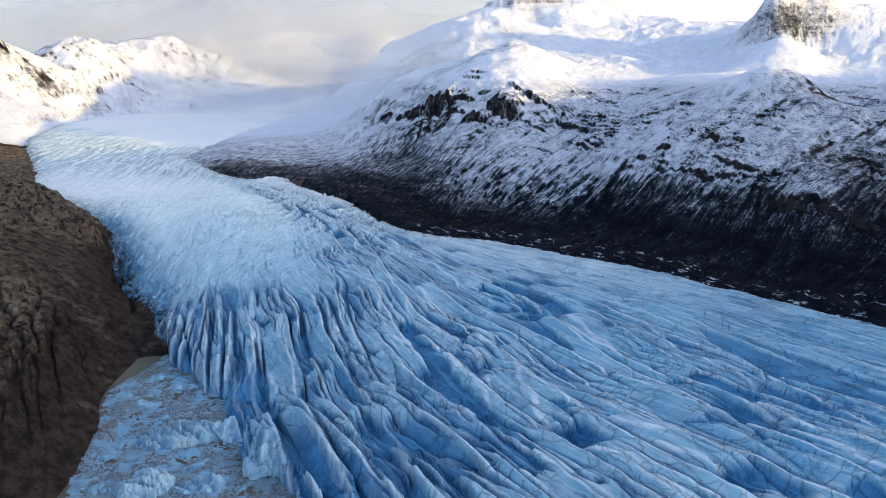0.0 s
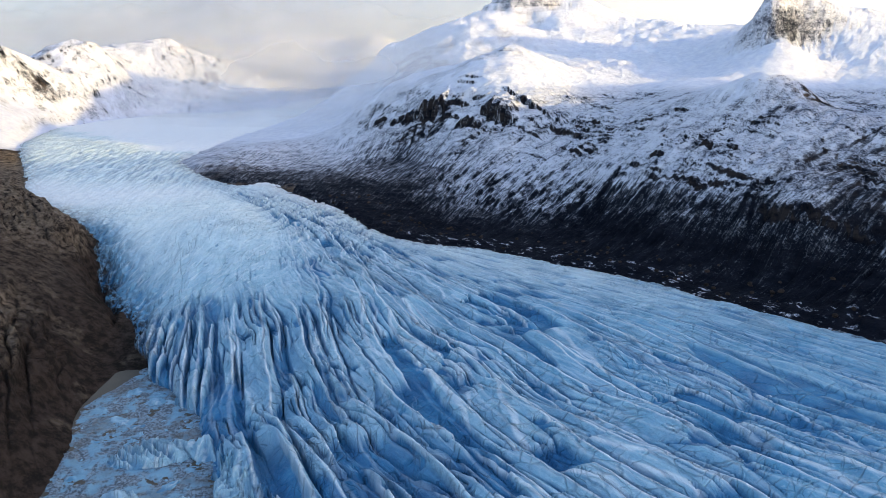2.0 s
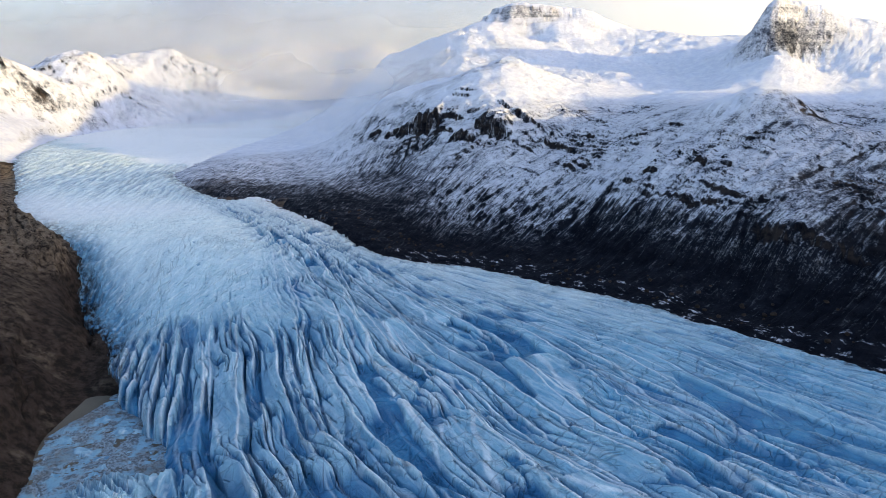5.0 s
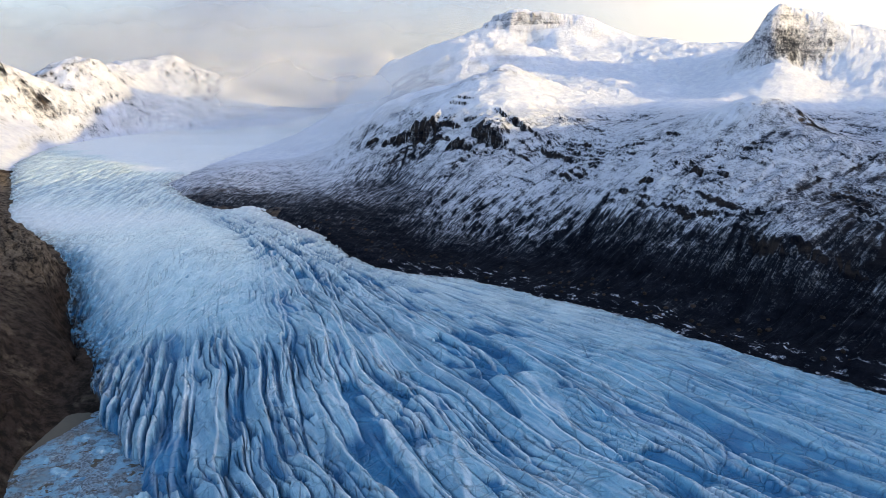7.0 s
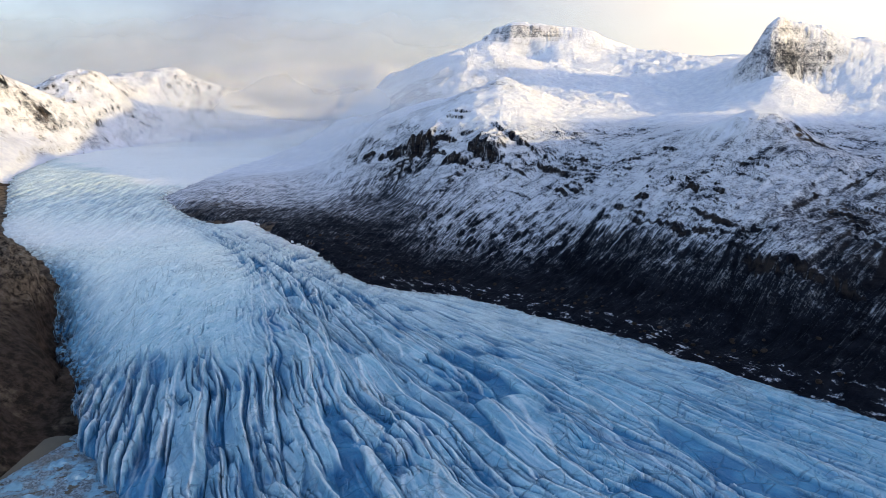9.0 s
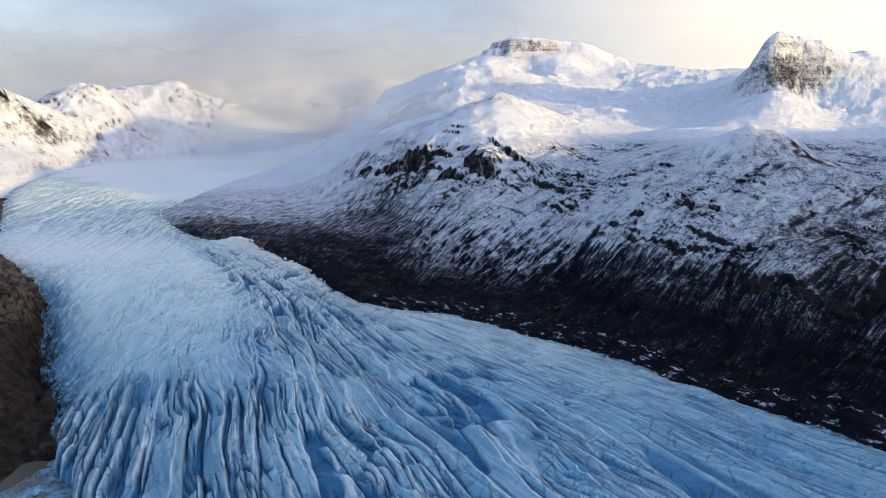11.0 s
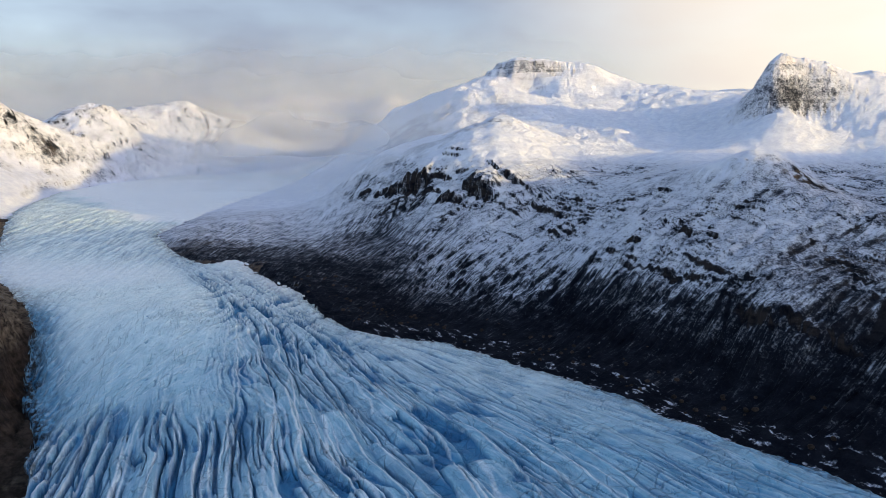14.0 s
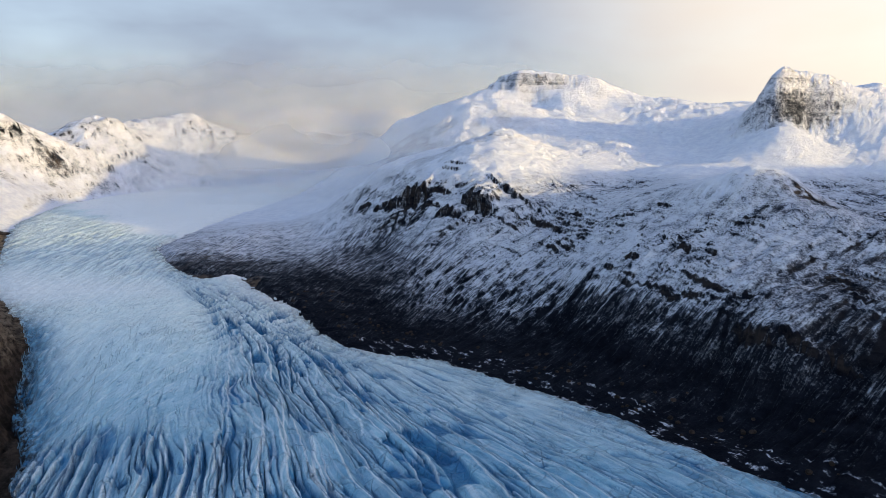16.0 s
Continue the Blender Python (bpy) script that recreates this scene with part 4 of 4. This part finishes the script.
def build_lake():
    m = Nodes("silty_water")
    n = m.noise(0.03, 4)
    col = m.mix(m.ramp(n, 0.35, 0.65), rgb(0.062, 0.053, 0.038), rgb(0.095, 0.082, 0.062))
    m.bump(m.noise(0.8, 3), 0.15, 0.2)
    mat = m.finish(col, 0.5, 0.25)
    xs, ys = np.meshgrid(np.linspace(-330, 40, 30), np.linspace(-260, 566, 60))
    co = np.stack([xs.ravel(), ys.ravel(), np.full(xs.size, -30.0)], 1)
    n = np.arange(xs.size).reshape(xs.shape)
    q = np.stack([n[:-1, :-1], n[:-1, 1:], n[1:, 1:], n[1:, :-1]], -1).reshape(-1, 4)
    tagged(mesh_from("lake_water", co, q, mat), "silty grey-brown meltwater lake between cliff and ice", "water", kind="structure")

    # brash ice frozen together on the lake
    b = Nodes("brash_ice")
    f, g, k = b.noise(0.5, 6, 0.7), b.noise(0.09, 5, 0.6), b.noise(0.03, 3)
    c = b.mix(b.ramp(f, 0.4, 0.62), rgb(0.075, 0.095, 0.115), rgb(0.26, 0.35, 0.43))
    c = b.mix(b.ramp(g, 0.46, 0.60), c, rgb(0.20, 0.38, 0.52))
    c = b.mix(b.ramp(k, 0.48, 0.64, 0.0, 0.5), c, rgb(0.13, 0.12, 0.105))
    b.bump(b.math("ADD", f, b.math("MULTIPLY", g, 2.0)), 0.9, 1.5)
    brash = b.finish(c, 0.6, 0.3)
    xs, ys = np.meshgrid(np.arange(-300, -20, 0.9), np.arange(240, 585, 0.9))
    x, y = xs.ravel(), ys.ravel()
    shore = np.interp(y, [240, 300, 351, 402, 481, 540, 567, 590], [-222, -226, -236, -246, -274, -273, -270, -270])
    gap = step(-7, 8, x - shore + 10 * fbm(x / 30, y / 30, 3) - 10 * step(490, 540, y))
    chunk = fbm(x / 7, y / 7, 4, 0.6)
    slab = np.round(2.2 * fbm(x / 16, y / 11 + 3, 3, 0.6)) * 0.5
    z = -31.6 + 2.35 * gap + 1.5 * chunk * gap + 1.5 * slab * gap + 1.4 * gap * np.maximum(fbm(x / 40 + 4, y / 40, 3), 0)
    co = np.stack([x, y, z], 1)
    n = np.arange(x.size).reshape(xs.shape)
    q = np.stack([n[:-1, :-1], n[:-1, 1:], n[1:, 1:], n[1:, :-1]], -1).reshape(-1, 4)
    q = q[(gap[q].max(1) > 0.05)]
    tagged(mesh_from("brash_ice", co, q, brash), "grey-blue brash ice rubble covering the lake", "ice", kind="stuff")


build_lake()


def ice_block(name, w, depth, h, seed, parts=1):
    """A block of glacier ice that broke off: fins and clefts, flat below."""
    bm = bmesh.new()
    bmesh.ops.create_icosphere(bm, subdivisions=5 if w > 20 else 3, radius=1.0)
    co = np.array([v.co[:] for v in bm.verts])
    x, y, z = co.T
    px, py = x * w * 0.5, y * depth * 0.5
    fins = blade(perlin(px / 9.0 + seed + 0.2 * py / 2, py / 24 + seed * 3), 0.5)
    fine = fbm(px / 3 + seed, py / 3 + z * h / 3, 3, 0.6)
    out = 1 + (0.22 if w > 20 else 0.5) * fbm(np.arctan2(y, x) * 2.2 + seed, z * 1.5 + seed, 3, 0.6) + 0.03 * fine
    up = np.clip(z, 0, 1) ** 0.6
    zz = np.where(z > 0, h * up * (0.35 + 0.75 * fins + 0.14 * fine) * (0.8 + 0.4 * perlin(px / 20 + seed, py / 20)), z * 3.0)
    for v, a, b, c in zip(bm.verts, px * out, py * out, zz):
        v.co = (a, b, c)
    me = bpy.data.meshes.new(name)
    bm.to_mesh(me)
    bm.free()
    me.polygons.foreach_set("use_smooth", np.full(len(me.polygons), True))
    # clear blue with painted shade, strongest low between the fins
    at = me.attributes.new("wall_shade", "FLOAT", "POINT")
    at.data.foreach_set("value", np.clip(0.75 - 0.75 * fins, 0, 1).astype(np.float32))
    at = me.attributes.new("white", "FLOAT", "POINT")
    at.data.foreach_set("value", np.full(len(co), 0.22 if w > 20 else 0.12, np.float32))
    me.materials.append(ICE)
    return new(name, me)


for k, (x, y, w, dp, h, turn) in enumerate([(-186, 418, 58, 26, 15, 12), (-150, 425, 40, 22, 13, -20), (-185, 358, 34, 26, 15, 40), (-236, 470, 18, 9, 5, 15), (-118, 385, 34, 24, 16, 70),
                                            (-150, 362, 40, 16, 7, 5), (-205, 500, 22, 12, 4, 30), (-230, 395, 12, 8, 3, 50), (-212, 440, 16, 9, 3.5, 80)]):
    ob = ice_block("ice_block", w, dp, h, 3.7 * k + 1)
    ob.matrix_world = pose(x, y, -30.5, 0, 0, turn)
    tagged(ob, "blue-white block of broken glacier ice stranded in brash ice" if w > 25 else "small ice block stuck in the lake's brash ice", "ice block", group="ice blocks in the lake")


def small_blocks():
    """Lumps of fallen ice strewn between the large blocks."""
    rnd = random.Random(11)
    for k in range(30):
        y = rnd.uniform(320, 520)
        lo = float(np.interp(y, [300, 351, 402, 481, 545], [-215, -225, -232, -255, -255]))
        hi = float(np.interp(y, [300, 356, 394, 469, 547], [-90, -110, -150, -190, -240]))
        w = rnd.uniform(8, 19)
        ob = ice_block("ice_block", w, w * rnd.uniform(0.4, 0.7), w * rnd.uniform(0.12, 0.26), 120 + 2.3 * k)
        ob.matrix_world = pose(rnd.uniform(lo, hi), y, -30.4, 0, 0, rnd.uniform(-40, 60))
        tagged(ob, "low blue ice lump half sunk in brash ice", "ice block", group="ice blocks in the lake")


small_blocks()


def floes():
    rnd = random.Random(5)
    kinds = []
    for k in range(6):
        me = ice_block("ice_floe", 6, 3.4, 1.3, 50 + 7 * k)
        kinds.append(me)
    for k in range(150):
        y = rnd.uniform(300, 520)
        lo = float(np.interp(y, [300, 351, 402, 481, 545], [-222, -232, -240, -266, -262]))
        hi = float(np.interp(y, [300, 356, 394, 469, 547], [-80, -100, -140, -180, -236]))
        sc = rnd.choice([0.3, 0.4, 0.55, 0.8])
        m = pose(rnd.uniform(lo, hi), y, -30.1, rnd.uniform(-8, 8), rnd.uniform(-8, 8), rnd.uniform(0, 360))
        src = kinds[k % 6]
        ob = src if k < 6 else copy_thing(src, m)
        ob.matrix_basis = m @ Matrix.Diagonal((sc, sc, sc, 1))
        tagged(ob, "small pale ice floe lying in brash ice", "ice floe", group="ice floes on the lake")


floes()


def boulders():
    """Frost-split blocks lying on the moraine along the ice."""
    rnd = random.Random(11)
    kinds = []
    for k in range(5):
        bm = bmesh.new()
        bmesh.ops.create_icosphere(bm, subdivisions=2, radius=1.0)
        co = np.array([v.co[:] for v in bm.verts])
        for v, f in zip(bm.verts, 1 + 0.35 * fbm(co[:, 0] * 1.3 + 9 * k, co[:, 1] * 1.3 + co[:, 2] * 1.7, 3, 0.6)):
            v.co = Vector((v.co.x * 1.25, v.co.y, v.co.z * 0.8)) * f
        me = bpy.data.meshes.new("boulder")
        bm.to_mesh(me)
        bm.free()
        me.materials.append(CLIFF)
        kinds.append(new("boulder", me))
    spots = []
    while len(spots) < 110:
        t = rnd.random() * (len(GLACIER_RIGHT) - 18)
        k = 15 + int(t)
        (ax, ay), (bx, by) = GLACIER_RIGHT[k], GLACIER_RIGHT[k + 1]
        f = t - int(t)
        off = rnd.uniform(16, 90)
        n = Vector((ay - by, bx - ax)).normalized()
        x, y = ax + (bx - ax) * f - n.x * -off, ay + (by - ay) * f - n.y * -off
        if y > 450 and x < 460:
            spots.append((x, y, rnd.uniform(1.0, 2.8)))
    dep = bpy.context.evaluated_depsgraph_get()
    for k, (x, y, r) in enumerate(spots):
        hit, place, _, _, _, _ = scene.ray_cast(dep, Vector((x, y, 700)), Vector((0, 0, -1)))
        if not hit:
            continue
        m = pose(x, y, place.z + 0.35 * r, rnd.uniform(-15, 15), rnd.uniform(-15, 15), rnd.uniform(0, 360))
        src = kinds[k % 5]
        ob = src if k < 5 else copy_thing(src, m)
        ob.matrix_basis = m @ Matrix.Diagonal((r, r, r, 1))
        tagged(ob, "dark angular boulder lying on the moraine", "boulder", group="boulders on the moraine")


boulders()


# ---- cloud that hides the far tops ----
def cloud_material():
    m = Nodes("thin_cloud")
    t = m.t
    a = m.attr("veil")
    n = m.noise(1.0, 5, 0.55, m.stretch((0.0016, 0.0004, 0.0042)))
    fac = m.math("MULTIPLY", a, m.ramp(n, 0.25, 0.70, 0.8, 1.0), clamp=True)
    dif, tra, clear = t.nodes.new("ShaderNodeBsdfDiffuse"), t.nodes.new("ShaderNodeBsdfTranslucent"), t.nodes.new("ShaderNodeBsdfTransparent")
    up = t.nodes.new("ShaderNodeCombineXYZ")          # drops scatter the light that falls from above
    up.inputs[0].default_value, up.inputs[1].default_value, up.inputs[2].default_value = 0.14, -0.28, 0.94
    for s_ in (dif, tra):
        s_.inputs["Color"].default_value = (0.76, 0.84, 1.0, 1)
    t.links.new(up.outputs[0], dif.inputs["Normal"])
    both, mix = t.nodes.new("ShaderNodeMixShader"), t.nodes.new("ShaderNodeMixShader")
    both.inputs[0].default_value = 0.15
    t.links.new(dif.outputs[0], both.inputs[1])
    t.links.new(tra.outputs[0], both.inputs[2])
    t.links.new(fac, mix.inputs[0])
    t.links.new(clear.outputs[0], mix.inputs[1])
    t.links.new(both.outputs[0], mix.inputs[2])
    t.links.new(mix.outputs[0], m.out.inputs["Surface"])
    return m.mat


CLOUD = cloud_material()


def cloud(name, label, y0, xa, xb, base, full, top, strength, fade=1500):
    """A sheet of thin cloud, densest between full and top, that frays out at its base, top and ends."""
    x, z = np.meshgrid(np.linspace(-4800, 3000, 160), np.linspace(20, 1900, 70))
    y = y0 + 30 * fbm(x / 700, z / 700 + y0, 2) + 120 * (x / 3000) ** 2
    side = step(xa - 400, xa + 200, x) * (1 - step(xb - fade, xb, x))
    zr = z + 70 * fbm(x / 260 + y0, z / 160, 4, 0.55)
    veil = np.clip(strength * side * step(base, full, zr) * (1 - step(full, top, zr)), 0, 1)
    n = np.arange(x.size).reshape(x.shape)
    q = np.stack([n[:-1, :-1], n[:-1, 1:], n[1:, 1:], n[1:, :-1]], -1).reshape(-1, 4)
    ob = mesh_from(name, np.stack([x.ravel(), y.ravel(), z.ravel()], 1), q, CLOUD, (("veil", veil.ravel()),))
    tagged(ob, label, "cloud", kind="stuff")


for spec in [(4700, -4600, 1700, 280, 520, 1100, 0.62), (3700, -4600, 1150, 230, 420, 800, 0.55)]:
    cloud("cloud_bank", "pale grey cloud hiding the far mountain tops", *spec)
for spec in [(2700, -1000, 500, 40, 180, 480, 0.32), (2250, -750, 700, 40, 150, 420, 0.24), (1820, -650, 350, 110, 250, 480, 0.38, 600), (1570, -600, 200, 110, 230, 460, 0.26, 550)]:
    cloud("valley_mist", "thin white mist hanging over the upper glacier", *spec)
